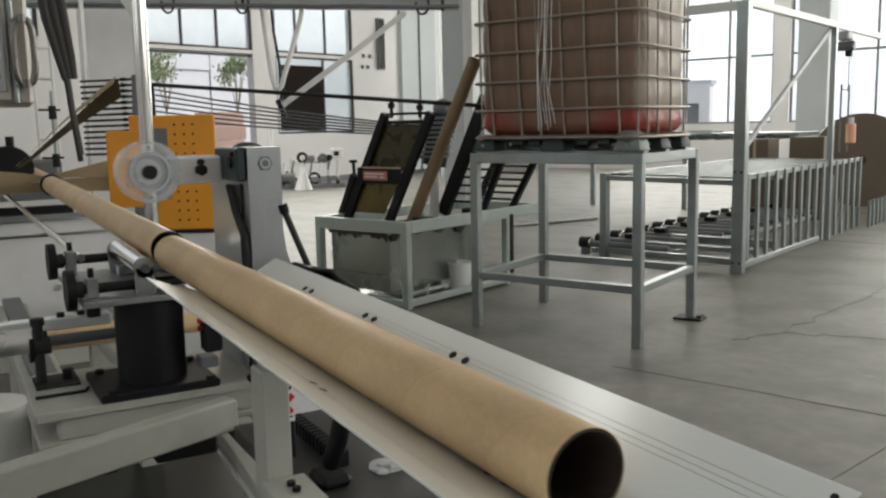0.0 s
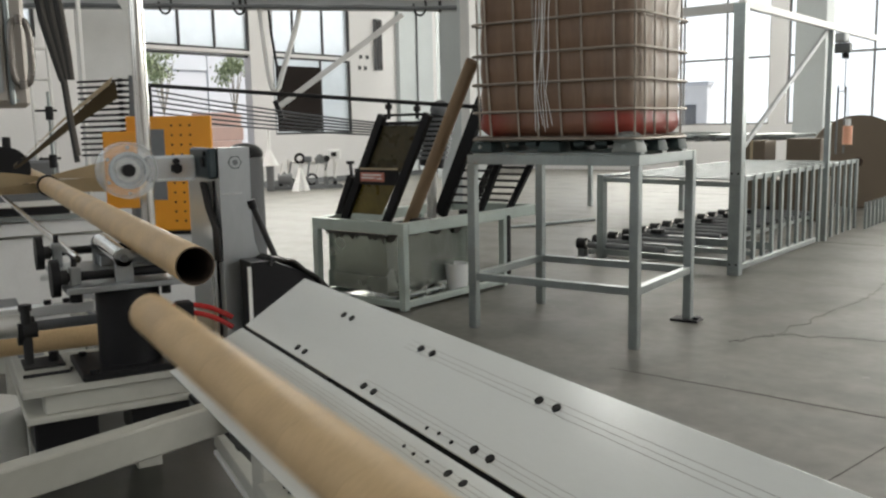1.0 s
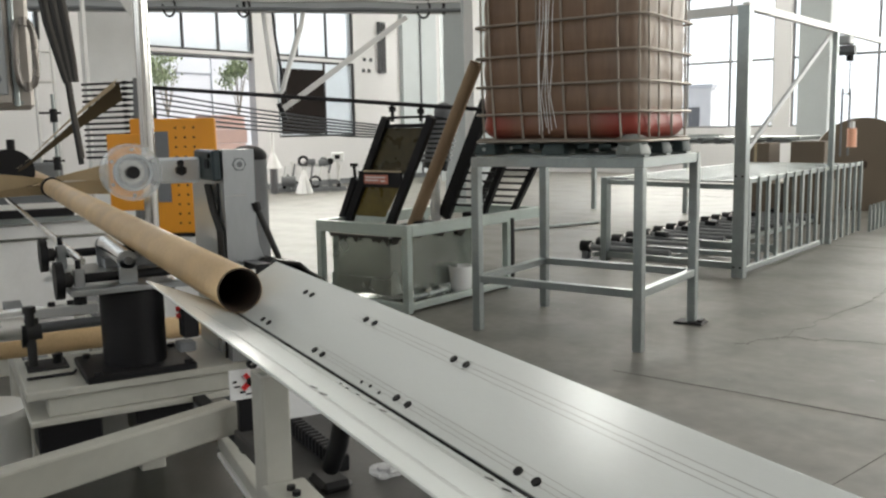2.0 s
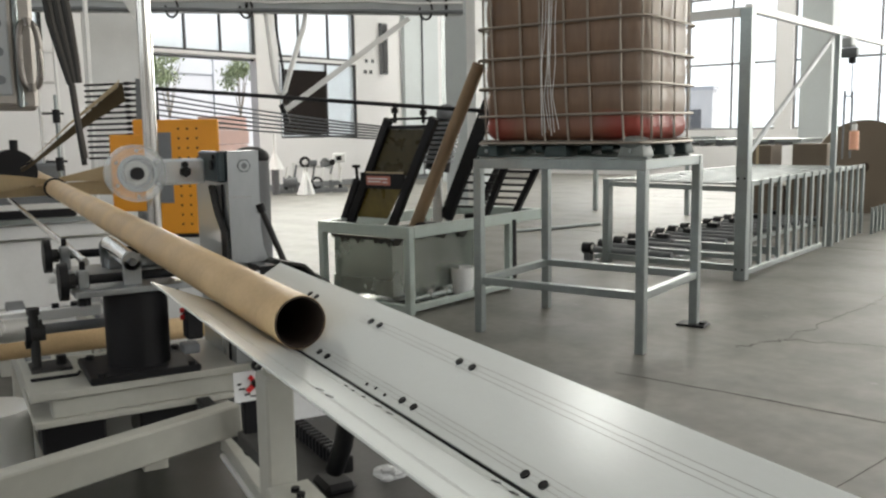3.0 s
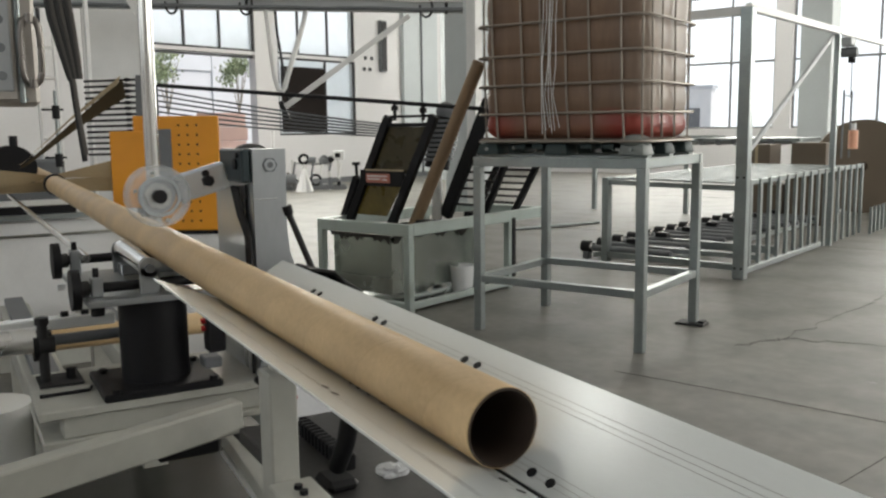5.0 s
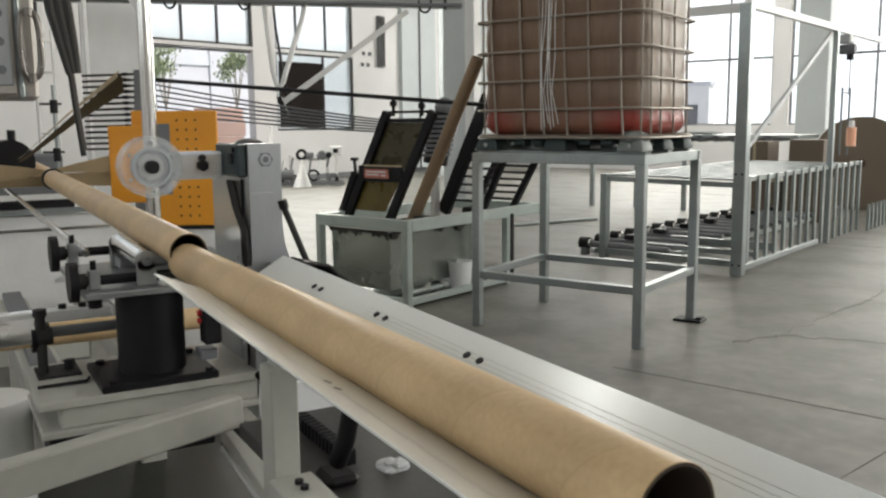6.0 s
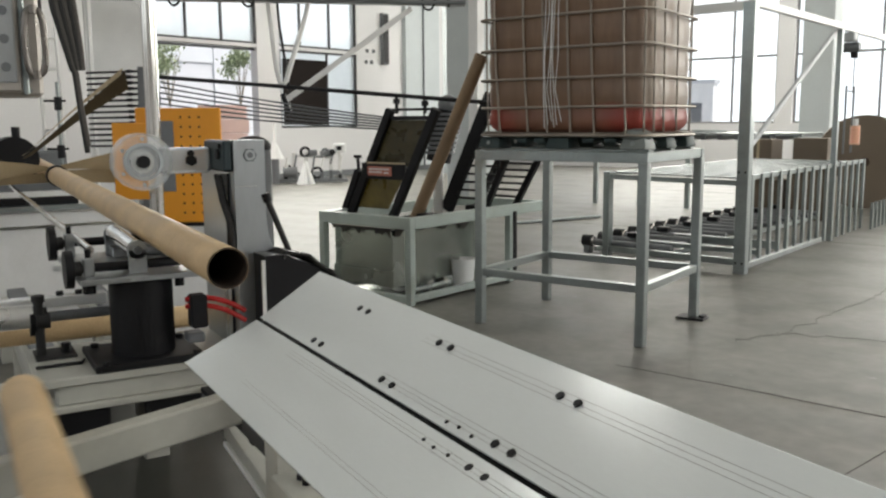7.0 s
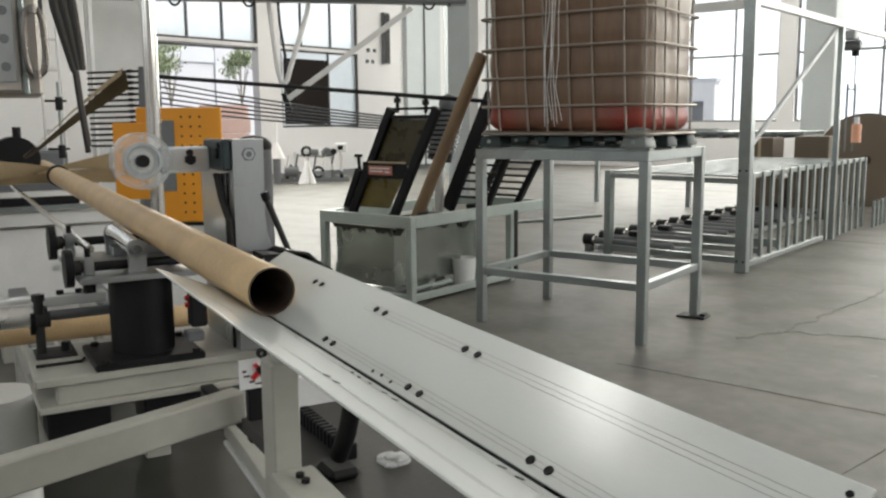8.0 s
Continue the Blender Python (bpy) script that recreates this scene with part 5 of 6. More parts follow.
pbox("column_flange", (-1.70, -0.232, 0.70), (-1.42, 0.08, 0.722), M_BLACK, carriage, "", 0.004)
for s, q in ((-1.66, -0.2), (-1.66, 0.055), (-1.425, 0.055), (-1.425, -0.2)):
    prod("flange_bolt", (s, q, 0.722), (s, q, 0.734), 0.012, M_BLACK, carriage, "", 6)
pbox("valve_block", (-1.46, 0.04, 0.80), (-1.41, 0.09, 0.90), M_BLACK, carriage, "", 0.006)
pbox("valve_base", (-1.5, 0.035, 0.75), (-1.44, 0.085, 0.78), M_GUNGREY, carriage, "", 0.004)
for k in range(2):
    bm = bmesh.new()
    pipe(bm, sag((-1.44, 0.03, 0.885 - 0.02 * k), (-1.40, 0.20, 0.84 - 0.03 * k), -0.02, 8), 0.008, 8)
    part("red_hose", bm, M_RED, carriage, "bright red air hose")
bm = bmesh.new()
box(bm, (-1.84, -0.39, 0.675), (-1.425, 0.32, 0.699), None, 0.003)
part("base_plate", bm, M_CREAM, carriage)
pbox("base_beam", (-1.52, -0.335, 0.617), (-1.44, 0.32, 0.675), M_CREAM, carriage, "", 0.004)
pbox("base_beam", (-1.82, -0.335, 0.617), (-1.74, 0.32, 0.675), M_CREAM, carriage, "", 0.004)
pbox("lower_plate", (-1.84, -0.385, 0.598), (-1.425, 0.3, 0.617), M_CREAM, carriage, "", 0.003)
for q in (-0.365, -0.1):
    pbox("slide_block", (-1.62, q, 0.50), (-1.45, q + 0.17, 0.598), M_BLACK, carriage, "", 0.006)
pbox("base_gap", (-1.73, -0.32, 0.62), (-1.53, 0.3, 0.67), M_GUNGREY, carriage)
prod("t_post", (-1.72, -0.345, 0.699), (-1.72, -0.345, 0.87), 0.014, M_RUBBER, carriage)
prod("t_cap", (-1.72, -0.345, 0.87), (-1.72, -0.345, 0.89), 0.019, M_RUBBER, carriage)
prod("t_clamp", (-1.72, -0.355, 0.81), (-1.72, -0.315, 0.81), 0.024, M_RUBBER, carriage)
pbox("t_foot", (-1.79, -0.365, 0.699), (-1.66, -0.25, 0.706), M_RUBBER, carriage)
prod("foot_bolt", (-1.72, -0.275, 0.706), (-1.72, -0.275, 0.735), 0.015, M_BLACK, carriage, "", 6)
bm = bmesh.new()
pipe(bm, [(-1.57, -0.375, 0.704), (-1.57, -0.25, 0.704), (-1.6, -0.24, 0.704)], 0.005, 8)
part("hex_key", bm, M_BLACK, carriage, "bent hex key left on the plate")
prod("cross_shaft", (-1.75, -1.0, 0.82), (-1.75, -0.36, 0.822), 0.036, M_SHAFT, carriage, "polished cross shaft", 24)
prod("cross_shaft", (-1.75, -0.36, 0.815), (-1.75, -0.1, 0.815), 0.016, M_GUNGREY, carriage, "thin dark end of the shaft", 20)
prod("shaft_collar", (-1.75, -0.35, 0.815), (-1.75, -0.32, 0.815), 0.032, M_RUBBER, carriage, "", 20)
# rail coloured white for the shine along polished metal
pbox("white_rail", (-1.95, -1.0, 0.812), (-1.9, -0.12, 0.848), M_SHINEWHITE, carriage, "rail behind the shaft, its shine painted as white", 0.004)
for q in (-0.263, -0.205):
    prod("rail_screw", (-1.92, q, 0.848), (-1.92, q, 0.862), 0.012, M_BLACK, carriage, "", 12)
prod("shaft_clamp", (-1.75, -0.37, 0.805), (-1.75, -0.345, 0.805), 0.045, M_BLACK, carriage, "", 24)
pbox("scale_card", (-1.9, -0.280, 0.93), (-1.898, -0.258, 0.952), M_WHITE, carriage)
# printed card on a bracket that travels with the carriage
card = pbox("card", (-0.905, 0.030, 0.746), (-0.90, 0.106, 0.822), M_WHITE, carriage, "white card with red and black marks")
pbar("red_mark", (-0.897, 0.062, 0.772), (-0.897, 0.102, 0.808), 0.003, 0.013, M_RED, card, bevel=0)
pbar("red_mark", (-0.8955, 0.068, 0.810), (-0.8955, 0.098, 0.768), 0.003, 0.011, M_RED, card, bevel=0)
for q, z, w_, h in ((0.038, 0.790, 0.010, 0.005), (0.041, 0.778, 0.016, 0.004), (0.055, 0.762, 0.014, 0.005), (0.07, 0.756, 0.03, 0.004)):
    pbox("print_bar", (-0.8995, q, z), (-0.8985, q + w_, z + h), M_BLACK, card)
bm = bmesh.new()
hollow(bm, (-0.90, 0.086, 0.835), (-0.885, 0.086, 0.835), 0.012, 0.006, 16)
part("black_ring", bm, M_BLACK, carriage)
pbox("card_bracket", (-0.94, 0.055, 0.60), (-0.91, 0.11, 0.75), M_BLACK, carriage, "", 0.004)
pbox("bracket_arm", (-1.43, 0.06, 0.601), (-0.942, 0.1, 0.616), M_BLACK, carriage, "", 0.003)
# swinging saw arm with its clear guard, turning on the pillar
saw_arm = new("saw_arm")
saw_arm.parent = carriage
saw_arm.matrix_basis = Matrix.Translation((-1.6, 0.21, 1.29))
bm = bmesh.new()
box(bm, (-0.02, -0.20, -0.04), (0.012, -0.045, 0.04), None, 0.008)
part("arm_plate", bm, M_ARMPLATE, saw_arm, "clear plastic arm plate")
bm = bmesh.new()
hollow(bm, (-0.035, -0.253, 0.0), (0.03, -0.253, 0.0), 0.084, 0.078, 48)
bmesh.ops.create_cone(bm, cap_ends=True, segments=48, radius1=0.084, radius2=0.084, depth=0.006, matrix=Matrix.Translation((0.033, -0.253, 0)) @ Matrix.Rotation(radians(90), 4, "Y"))
part("blade_guard", bm, M_ACRYL, saw_arm, "round clear blade guard")
bm = bmesh.new()
hollow(bm, (0.034, -0.253, 0.0), (0.042, -0.253, 0.0), 0.056, 0.048, 40)
part("guard_ring", bm, M_ARMPLATE, saw_arm, "milky inner ring of the guard")
bm = bmesh.new()
hollow(bm, (-0.036, -0.253, 0.0), (0.038, -0.253, 0.0), 0.0865, 0.0845, 48)
part("guard_rim", bm, M_ACRYL, saw_arm)
for k in range(6):
    a = radians(30 + 60 * k)
    prod("guard_screw", (0.036, -0.253 + 0.068 * math.cos(a), 0.068 * math.sin(a)), (0.041, -0.253 + 0.068 * math.cos(a), 0.068 * math.sin(a)), 0.0055, M_PLATE, saw_arm, "", 8)
prod("saw_blade", (-0.006, -0.253, 0), (-0.003, -0.253, 0), 0.052, M_PLATE, saw_arm, "round steel saw blade", 48)
prod("blade_flange", (-0.003, -0.253, 0), (0.02, -0.253, 0), 0.036, M_SHAFT, saw_arm, "", 32)
prod("blade_nut", (0.02, -0.253, 0), (0.045, -0.253, 0), 0.019, M_BLACK, saw_arm, "", 20)
prod("arm_bolt", (0.012, -0.108, 0), (0.03, -0.108, 0), 0.017, M_BLACK, saw_arm, "", 6)
prod("arm_knob", (0.012, -0.108, 0.022), (0.024, -0.108, 0.022), 0.01, M_BLACK, saw_arm)
prod("pivot", (-0.1, 0, 0), (0.02, 0, 0), 0.03, M_GUNGREY, saw_arm)

# ---- machine bed below the carriage ----
ob = thing("machine_bed", "cream steel bed with rails under the carriage", "machine bed", MB)
for q in (-0.34, 0.05):
    pbox("bed_rail", (-4.2, q + 0.03, 0.46), (-1.75, q + 0.12, 0.50), M_GUNGREY, ob, "", 0.003)
    pbox("bed_beam", (-4.2, q, 0.36), (-1.75, q + 0.15, 0.46), M_CREAM, ob, "", 0.005)
for s in (-3.9, -2.6):
    for q in (-0.32, 0.08):
        pbox("bed_leg", (s, q, 0.0), (s + 0.1, q + 0.1, 0.36), M_CREAM, ob, "", 0.005)
prod("rear_shaft", (-2.25, -0.9, 0.665), (-2.25, 0.5, 0.655), 0.042, M_KRAFT, ob, "brown board tube lying across the bed", 24)
bm = bmesh.new()
bar(bm, (-1.02, 0.065, 0.673), (-0.766, -0.85, 0.640), 0.055, 0.082, 0.005)
part("runway_beam", bm, M_CREAM, ob, "sloping cream run-off beam")
pbar("bed_stay_edge", (-1.45, 0.135, 0.415), (-0.6, 0.11, 0.375), 0.014, 0.014, M_WHITEPAINT, ob)
pbar("bed_stay", (-1.5, 0.2, 0.44), (-0.6, 0.16, 0.40), 0.11, 0.05, M_CREAM, ob)

# dark sheet added on the floor to deepen the shade below the machine
ob = thing("shade_pan", "shallow near-black pan added below the machine to hold its shade", "pan", MB)
pbox("sheet", (-3.4, -1.2, 0.002), (-0.1, 0.5, 0.012), M_UNDERSHADE, ob)
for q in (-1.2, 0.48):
    pbox("rim", (-3.4, q, 0.012), (-0.1, q + 0.02, 0.04), M_UNDERSHADE, ob)

ob = thing("tray_stand", "cream steel post and foot beam carrying the tray", "stand", MB)
pbox("post", (-0.52, -0.034, 0.0), (-0.45, 0.023, 0.93), M_CREAM, ob, "", 0.004)
pbox("post", (0.45, -0.042, 0.0), (0.52, 0.023, 0.93), M_CREAM, ob, "", 0.004)
pbar("foot_beam", (-0.45, -0.0, 0.685), (0.45, -0.0, 0.665), 0.09, 0.05, M_CREAM, ob)
for k in range(2):
    prod("anchor_bolt", (-0.40 + 0.03 * k, 0.0, 0.71), (-0.40 + 0.03 * k, 0.0, 0.719), 0.009, M_BLACK, ob, "", 6)
pbar("support_arm", (-0.48, -0.02, 0.94), (-0.48, 0.10, 0.975), 0.05, 0.04, M_CREAM, ob)
prod("pivot_bolt", (-0.535, -0.03, 0.90), (-0.525, -0.03, 0.90), 0.008, M_BLACK, ob, "", 12)
bm = bmesh.new()
pipe(bm, [(-0.40, 0.12, 0.93), (-0.415, 0.12, 0.83), (-0.44, 0.12, 0.77), (-0.49, 0.12, 0.70)], 0.02, 12)
part("black_strut", bm, M_BLACK, ob, "curved black strut")
pbox("strut_foot", (-0.54, 0.085, 0.655), (-0.45, 0.155, 0.68), M_BLACK, ob, "", 0.01)
pbar("lower_rail", (-0.95, 0.2, 0.64), (0.5, 0.21, 0.62), 0.31, 0.04, M_DARKSTEEL, ob, "dark steel rail under the tray")

ob = thing("cable_chain", "black plastic cable chain lying on the rail under the tray", "cable chain", MB)
for k in range(14):
    pbox("chain_link", (-0.84 + 0.022 * k, 0.15, 0.662), (-0.824 + 0.022 * k, 0.185, 0.70), M_BLACK, ob, "", 0.004)
ob = thing("plastic_wrap", "crumpled clear plastic wrap on the rail", "wrap", MB @ Matrix.Translation((-0.49, 0.25, 0.662)))
bm = bmesh.new()
bmesh.ops.create_icosphere(bm, subdivisions=3, radius=0.036)
for v in bm.verts:
    v.co *= 0.8 + 0.55 * noise.noise(v.co * 46)
    v.co.z = max(-0.018, v.co.z * 0.6)
part("film", bm, M_WRAP, ob, smooth=False)
ob = thing("plastic_sack", "white plastic sack standing upright below the tray", "sack", MB)
bm = bmesh.new()
prof = [(0.173, 0.743), (0.341, 0.716), (0.316, 0.539), (0.170, 0.675)]
back, front = [[bm.verts.new((s_, q, z)) for q, z in prof] for s_ in (-0.98, -0.95)]
for k in range(len(prof)):
    bm.faces.new((back[k], back[(k + 1) % len(prof)], front[(k + 1) % len(prof)], front[k]))
bm.faces.new(back[::-1])
bm.faces.new(front)
part("film", bm, M_WHITE, ob)
pbox("sack_foot", (-0.975, 0.286, 0.0), (-0.955, 0.311, 0.549), M_CREAM, ob)

# polished cylinder, the window's reflection on it painted as plain white
ob = thing("steel_drum", "drum beside the machine bed, its reflection painted as white", "drum", Matrix.Translation((-2.96, 1.20, 0)))
prod("shell", (0, 0, 0), (0, 0, 0.50), 0.13, M_SHINEWHITE, ob, seg=40)
prod("lid", (0, 0, 0.50), (0, 0, 0.512), 0.132, M_SHINEWHITE, ob, "lid in the same painted reflection white", seg=40)

# pale machine parts standing before the west wall
FAR = Matrix.Translation((-15.4, 14.0, 0)) @ Matrix.Rotation(radians(47.7), 4, "Z")
ob = thing("spare_machine", "pale machine with dark gears and wheels by the wall", "machine", FAR)


def ring(name, x, z, r, t, material, label=""):
    bm = bmesh.new()
    pts = [(x + r * math.cos(k * math.pi / 12), 0.0, z + r * math.sin(k * math.pi / 12)) for k in range(24)]
    pipe(bm, pts + pts[:1], t, 8)
    part(name, bm, material, ob, label)


pbar("base_rail", (-0.85, -0.1, 0.06), (0.75, -0.1, 0.06), 0.08, 0.08, M_GUNGREY, ob)
pbar("base_rail", (-0.85, 0.5, 0.06), (0.75, 0.5, 0.06), 0.08, 0.08, M_GUNGREY, ob)
for x in (-0.5, -0.2, 0.36):
    pbar("post", (x, 0.1, 0.0), (x, 0.1, 0.72), 0.07, 0.07, M_WHITEPAINT, ob)
pbar("cross_rail", (-0.5, 0.1, 0.64), (0.4, 0.1, 0.6), 0.05, 0.06, M_WHITEPAINT, ob)
ring("gear_wheel", -0.23, 0.73, 0.1, 0.035, M_BLACK, "black gear wheel")
ring("gear_wheel", 0.24, 0.72, 0.075, 0.03, M_GUNGREY)
ring("floor_wheel", 0.03, 0.24, 0.12, 0.03, M_BLACK, "black rubber wheel")
ring("floor_wheel", 0.5, 0.16, 0.1, 0.03, M_GUNGREY)
pbox("gearbox", (-0.14, -0.05, 0.64), (0.05, 0.15, 0.78), M_GUNGREY, ob, bevel=0.02)
prod("motor", (0.12, 0.05, 0.66), (0.42, 0.05, 0.72), 0.08, M_GUNGREY, ob)
pbox("head", (0.43, -0.05, 0.7), (0.72, 0.15, 0.92), M_WHITE, ob, bevel=0.02)
pbox("dial", (0.5, -0.06, 0.76), (0.62, -0.05, 0.86), M_BLACK, ob)
prod("barrel", (-0.75, 0.0, 0.26), (-0.42, 0.0, 0.26), 0.13, M_GUNGREY, ob)
prod("lever", (-0.35, 0.0, 0.2), (-0.62, 0.0, 0.42), 0.018, M_BLACK, ob, seg=8)
for k in range(7):
    x = -0.7 + 0.21 * k
    prod("spindle", (x, -0.05, 0.3 + 0.07 * (k % 3)), (x + 0.06, -0.05, 0.62 + 0.05 * (k % 2)), 0.022, M_GUNGREY if k % 2 else M_WHITEPAINT, ob, seg=8)
    pbox("bracket", (x - 0.03, -0.08, 0.1), (x + 0.05, 0.0, 0.2 + 0.05 * (k % 3)), M_GUNGREY if k % 3 else M_BLACK, ob, bevel=0.008)
pbar("head_post", (0.58, 0.05, 0.1), (0.56, 0.05, 0.7), 0.06, 0.06, M_WHITEPAINT, ob)
prod("head_wheel", (0.4, -0.1, 0.72), (0.4, -0.06, 0.72), 0.07, M_BLACK, ob, seg=16)
ob = thing("plastic_sheet", "white plastic bag draped over a stand", "bag", FAR @ Matrix.Translation((-0.22, -0.35, 0)))
bm = bmesh.new()
bmesh.ops.create_cone(bm, cap_ends=True, segments=28, radius1=0.21, radius2=0.03, depth=0.52, matrix=Matrix.Translation((0, 0, 0.26)))
for v in bm.verts:
    k = 1 + 0.35 * noise.noise(v.co * 9.0)
    v.co.x, v.co.y = v.co.x * k, v.co.y * k
part("drape", bm, M_WHITE, ob, smooth=False)
ob = thing("hanging_bag", "white plastic bag on a grey stand by the wall", "bag", FAR @ Matrix.Translation((-0.92, -0.1, 0)))
bm = bmesh.new()
bmesh.ops.create_cone(bm, cap_ends=True, segments=24, radius1=0.19, radius2=0.05, depth=0.36, matrix=Matrix.Translation((0, 0, 0.76)))
for v in bm.verts:
    k = 1 + 0.3 * noise.noise(v.co * 8.0)
    v.co.x, v.co.y = v.co.x * k, v.co.y * k
part("bag", bm, M_WHITE, ob, smooth=False)
prod("neck", (0, 0, 0.93), (0.01, 0, 1.4), 0.035, M_WHITE, ob)
prod("stand", (0, 0, 0), (0, 0, 0.6), 0.09, M_GUNGREY, ob)
ob = thing("floor_rod", "thin steel rod lying on the floor", "rod", Matrix())
prod("rod", (-6.84, 9.77, 0.02), (-6.3, 11.25, 0.02), 0.02, M_STEEL, ob, seg=8)
ob = thing("cardboard_stack", "stack of pinkish cardboard by the gate", "stack", Matrix.Translation((-15.8, 11.7, 0)))
for k in range(6):
    pbox("sheet", (-0.3 + 0.03 * (k % 2), -0.5 + 0.04 * (k % 3), 0.3 * k), (0.3, 0.5 - 0.05 * (k % 2), 0.3 * k + 0.29), M_PINKBOARD, ob, bevel=0.01)

# ---- receiving tray: a fixed plate and a dropping flap ----
AL, BE, WR, WL = radians(30.3), radians(23.2), 0.1665, 0.174
SLOT = (0.0, -0.057)
tray = thing("receiving_tray", "stainless V-shaped receiving tray with a dropping flap", "tray", MB)
S0, S1 = -0.855, 0.707


def plate(bm, w, t=0.004, gap=0.004):
    box(bm, (S0, gap, -t), (S1, w, 0), None, 0.0008)


TILT = Matrix.Rotation(math.asin(FALL), 4, "Y")
BASE = Matrix.Translation((0, SLOT[0], 1.053 + SLOT[1])) @ TILT
bm = bmesh.new()
plate(bm, WR)
fixed = part("fixed_plate", bm, M_TRAY, tray, "brushed stainless plate with bolt pairs and scuff lines")
fixed.matrix_basis = BASE @ Matrix.Rotation(AL, 4, "X")
flap = new("flap")
flap.parent = tray
FLAP_UP = BASE @ Matrix.Rotation(math.pi - BE, 4, "X")
bm = bmesh.new()
box(bm, (S0, 0.004, 0), (S1, WL, 0.004), None, 0.0008)
fp = part("flap_plate", bm, M_TRAY, flap, "brushed stainless flap")
flap.matrix_basis = FLAP_UP
M_SCUFF = mat("scuff", (0.36, 0.36, 0.35), 0.4, 0.6)


def bolts(parent, pairs, up):
    for s, w in pairs:
        for k in range(2):
            bm = bmesh.new()
            z0, z1 = (0, 0.0025) if up else (0, -0.0006)
            rod(bm, (s - 0.018 + 0.036 * k, w, z0), (s - 0.018 + 0.036 * k, w, z1), 0.0063, 14)
            part("bolt_head", bm, M_BLACK, parent)


bolts(fixed, [(-0.54, 0.122), (-0.238, 0.122), (0.075, 0.122), (-0.56, 0.02), (-0.27, 0.02), (0.055, 0.021), (0.372, 0.02)], True)
bolts(flap, [(0.056, 0.024), (0.045, 0.117), (0.37, 0.024)], False)
for s, w in ((-0.075, 0.014), (-0.045, 0.016), (-0.01, 0.014)):
    prod("rivet", (s, w, 0), (s, w, 0.0015), 0.003, M_BLACK, fixed, seg=8)
    prod("rivet", (s, w + 0.012, 0), (s, w + 0.012, -0.0015), 0.003, M_BLACK, flap, seg=8)
for w in (0.113, 0.121, 0.130, 0.017, 0.024, 0.032):
    pbox("scuff_line", (-0.3, w, -0.001), (S1 - 0.02, w + 0.0007, 0.00025), M_SCUFF, fixed)
for w in (0.02, 0.027, 0.034, 0.12, 0.127):
    pbox("scuff_line", (-0.6, w, -0.00025), (S1 - 0.02, w + 0.0007, 0.001), M_SCUFF, flap)
prod("corner_screw", (S1 - 0.016, 0.150, 0), (S1 - 0.016, 0.150, 0.002), 0.004, M_BLACK, fixed, seg=8)
# black strip added below the slot for the shade in the gap
pbox("gap_seal", (S0 + 0.005, -0.012, -0.016), (S1 - 0.005, 0.012, -0.010), M_BLACK, fixed)
pbox("stiffener", (S0 + 0.1, 0.03, -0.03), (S1 - 0.05, 0.06, -0.0045), M_BLACK, fixed)
for s in (-0.5, 0.3):
    prod("hinge", (s, 0.0, -0.008), (s + 0.1, 0.0, -0.008), 0.006, M_BLACK, fixed, seg=10)
prod("slide_shaft", (S0 + 0.15, 0.10, 0.985), (S1, 0.10, 0.965), 0.018, M_GUNGREY, tray)

# ---- paper tubes ----
LEN = 1.81


def paper_tube(x0, x1, label):
    ob = thing("paper_tube", label, "tube", MB, "wound tubes")
    bm = bmesh.new()
    hollow(bm, (x0 + 0.0006, 0, 0), (x1 - 0.0006, 0, 0), TUBE_R, TUBE_R - 0.0008, 64)
    part("shell", bm, M_KRAFT, ob, "kraft paper shell")
    # inner wall and cut rim, coloured dark for the shade inside
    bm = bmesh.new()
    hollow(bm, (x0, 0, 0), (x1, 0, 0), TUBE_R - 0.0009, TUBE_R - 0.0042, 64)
    part("inner_ply", bm, M_KRAFTBORE, ob, "inner wall of the tube, bore shade put into its colour")
    return ob


tube_a = paper_tube(-LEN, 0.0, "cut kraft paper tube lying in the tray")
tube_b = paper_tube(-LEN, 0.0, "fresh kraft paper tube pushed out over the tray")
tube_c = paper_tube(-LEN - 4.6, -LEN - 0.0015, "kraft paper tube coming off the winder")


def at_line(s, dq=0.0, dz=0.0, tip=0.0):
    """Pose of a tube whose free end is at s; tip lowers its back end, in metres."""
    return MB @ Matrix.Translation((s, dq, axis_z(s) + dz)) @ Matrix.Rotation(math.asin(FALL) - tip / LEN, 4, "Y")


SPEED = 0.32
LINE = [(0.0, -1.35), (1.0, -1.022), (3.0, -0.336), (3.5, -0.178), (4.5, 0.16), (5.3, 0.41), (6.0, 0.62), (7.0, 0.96), (8.0, 1.28)]


def tube_end(t):
    """Free end of the tube on the line, by time."""
    for (t0, a), (t1, b) in zip(LINE, LINE[1:]):
        if t <= t1:
            return a + (b - a) * (t - t0) / (t1 - t0)


# roll-off of a cut tube: seconds after the flap starts to drop, offset across, drop
ROLL = [(0.1, -0.004, -0.004), (0.2, -0.033, -0.022), (0.3, -0.075, -0.055), (0.4, -0.135, -0.1), (0.5, -0.235, -0.20), (0.6, -0.315, -0.255), (0.7, -0.44, -0.275), (0.8, -0.55, -0.30), (1.0, -0.80, -0.34), (1.25, -1.05, -0.62), (1.45, -1.22, -0.98)]


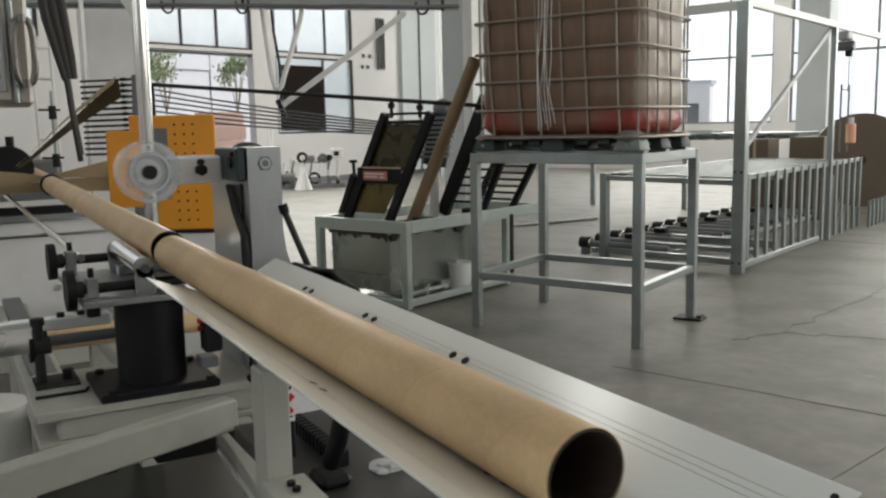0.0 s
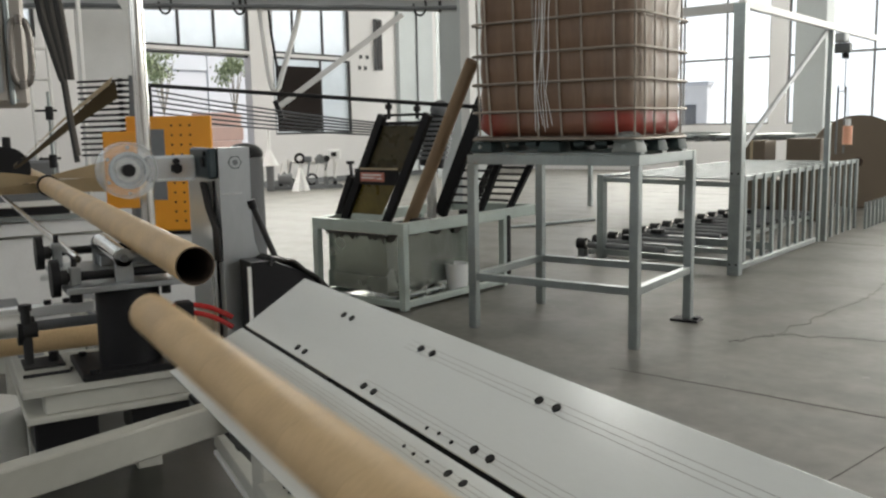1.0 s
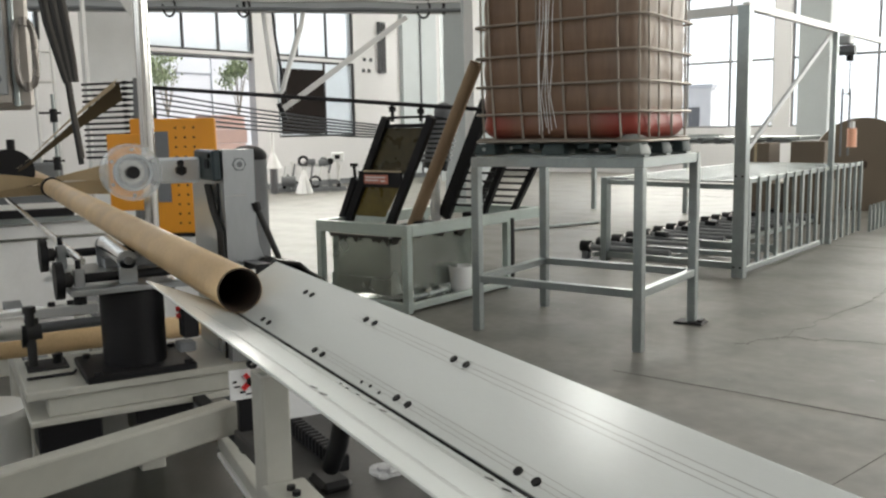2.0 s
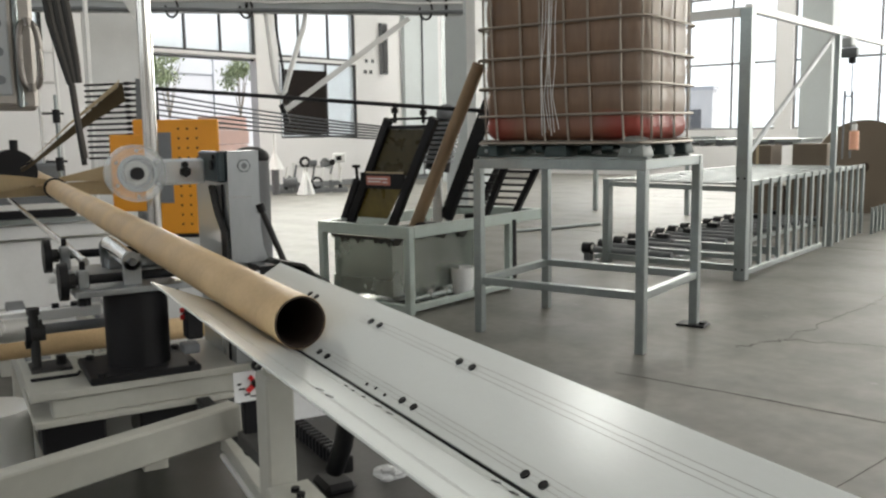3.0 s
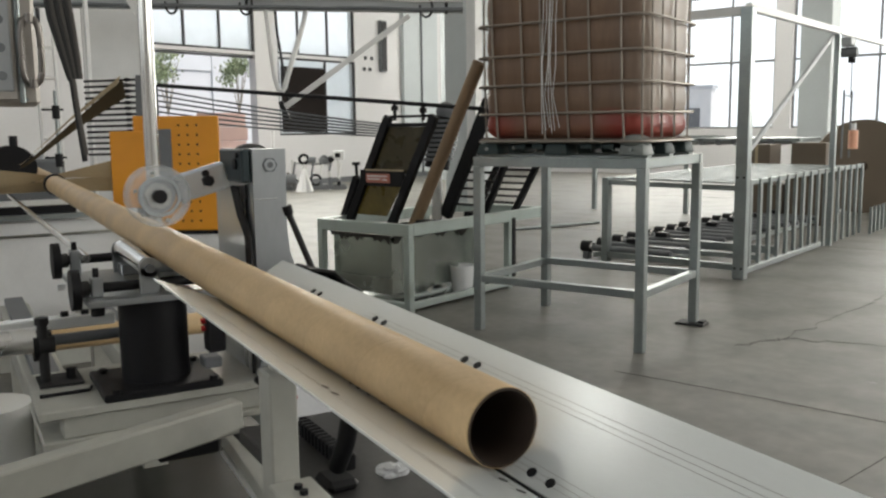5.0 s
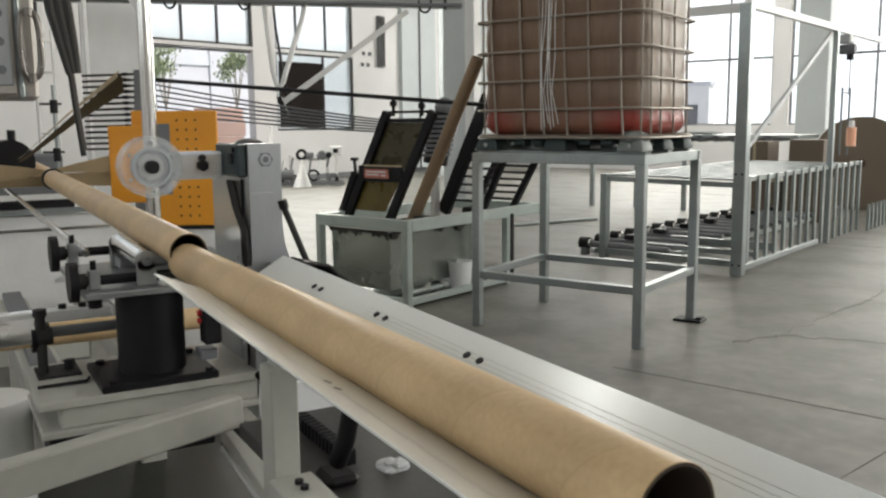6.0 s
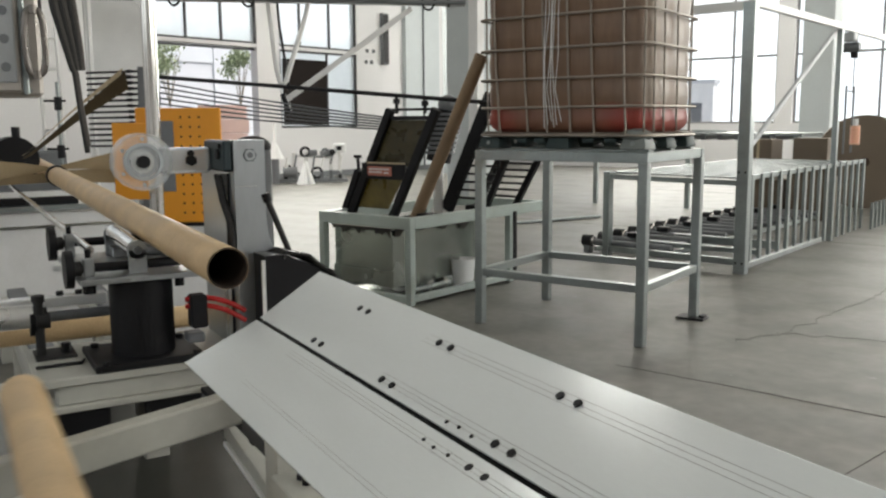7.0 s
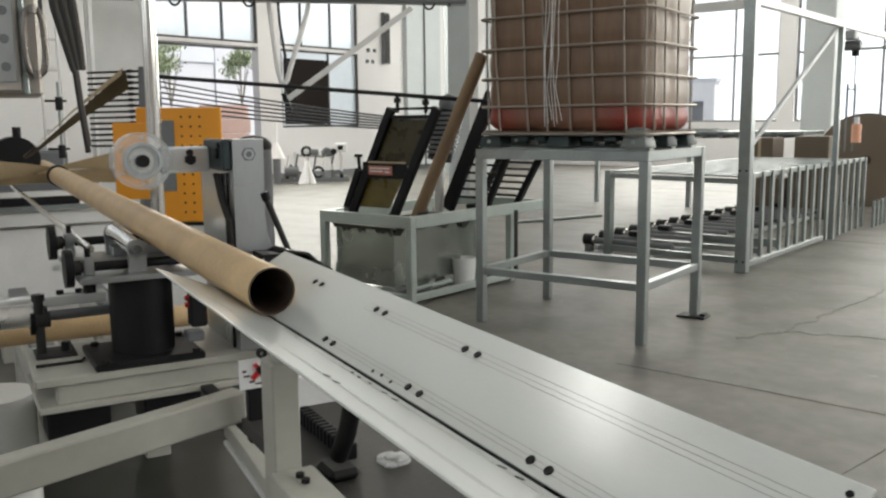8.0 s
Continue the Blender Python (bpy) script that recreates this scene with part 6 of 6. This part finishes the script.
def motions():
    # carriage follows the tube while it saws, then runs back
    rows = [(0.0, 0.24), (0.25, 0.185), (0.5, 0.118), (0.7, 0.055), (0.85, 0.008), (1.0, -0.013), (1.5, -0.013), (3.0, -0.003), (4.0, -0.005), (4.2, 0.01), (4.5, 0.07), (4.7, 0.13), (5.0, 0.22), (5.2, 0.268), (5.4, 0.283), (5.6, 0.272), (5.8, 0.235), (6.0, 0.18), (6.25, 0.1), (6.5, 0.037), (6.75, 0.014), (7.0, 0.008), (7.5, 0.0), (8.0, 0.0)]
    walk(carriage, [(t, MB @ Matrix.Translation((c, 0, 0))) for t, c in rows])
    rows = [(0.0, 0.0), (2.0, 0.0), (4.2, 0.0), (4.3, 1.0), (4.4, 4.0), (4.5, 7.0), (4.7, 10.0), (4.9, 13.5), (5.15, 16.0), (5.35, 10.0), (5.6, 0.0), (6.5, 0.0), (8.0, 0.0)]
    walk(saw_arm, [(t, Matrix.Translation((-1.6, 0.21, 1.29)) @ Matrix.Rotation(radians(a), 4, "X")) for t, a in rows])
    # tray slides forward as its flap drops
    drop = [(0.0, 0), (0.6, 0), (0.7, 0.35), (0.8, 0.85), (0.92, 1), (1.55, 1), (1.7, 0.66), (1.85, 0.25), (2.0, 0), (3.0, 0), (4.5, 0), (5.5, 0), (6.25, 0), (6.35, 0.25), (6.45, 0.75), (6.6, 1), (7.2, 1), (7.35, 0.85), (7.5, 0.45), (7.65, 0.12), (7.8, 0), (8.0, 0)]
    lift = Matrix.Translation((0, 0, 1.0))
    walk(tray, [(t, MB @ Matrix.Translation((0.242 * f, -0.006 * f, -0.006 * f)) @ lift @ Matrix.Rotation(radians(-0.7 * f), 4, "Y") @ lift.inverted()) for t, f in drop])
    walk(fixed, [(t, BASE @ Matrix.Rotation(AL + radians(2.0) * f, 4, "X")) for t, f in drop])
    walk(flap, [(t, BASE @ Matrix.Rotation(math.pi - BE + radians(48) * f, 4, "X")) for t, f in drop])
    # first tube: already cut, rolls off at once
    rows = [(t, at_line(0.503 + SPEED * t, 0, 0, k)) for t, k in ((0.0, 0.008), (0.15, 0.02), (0.3, 0.03), (0.45, 0.032), (0.64, 0.034))]
    s = 0.503 + SPEED * 0.64
    rows += [(0.64 + t, at_line(s + 0.05 * min(1, t * 3), q, z, 0.034)) for t, q, z in ROLL]
    rows += [(3.0, at_line(s + 0.05, -1.24, -1.005, 0.026)), (8.0, at_line(s + 0.05, -1.24, -1.005, 0.026))]
    walk(tube_a, rows)
    # second tube: pushed out, cut, rolls off
    rows = [(t, at_line(tube_end(t))) for t in (0.0, 1.0, 2.0, 3.0, 3.5, 4.5, 5.3)]
    rows += [(t, at_line(s, 0, 0, k)) for t, s, k in ((5.6, 0.495, 0.012), (5.8, 0.545, 0.026), (6.0, 0.597, 0.03), (6.25, 0.65, 0.034))]
    s = 0.65
    rows += [(6.31 + t, at_line(s + 0.05 * min(1, t * 3), q, z, 0.034)) for t, q, z in ROLL]
    rows += [(8.0, at_line(s + 0.05, -1.24, -1.005, 0.026))]
    walk(tube_b, rows)
    # third tube: the one still being wound
    walk(tube_c, [(t, at_line(tube_end(t))) for t in (0.0, 1.0, 2.0, 3.0, 3.5, 4.5, 5.3, 6.0, 7.0, 8.0)])


motions()
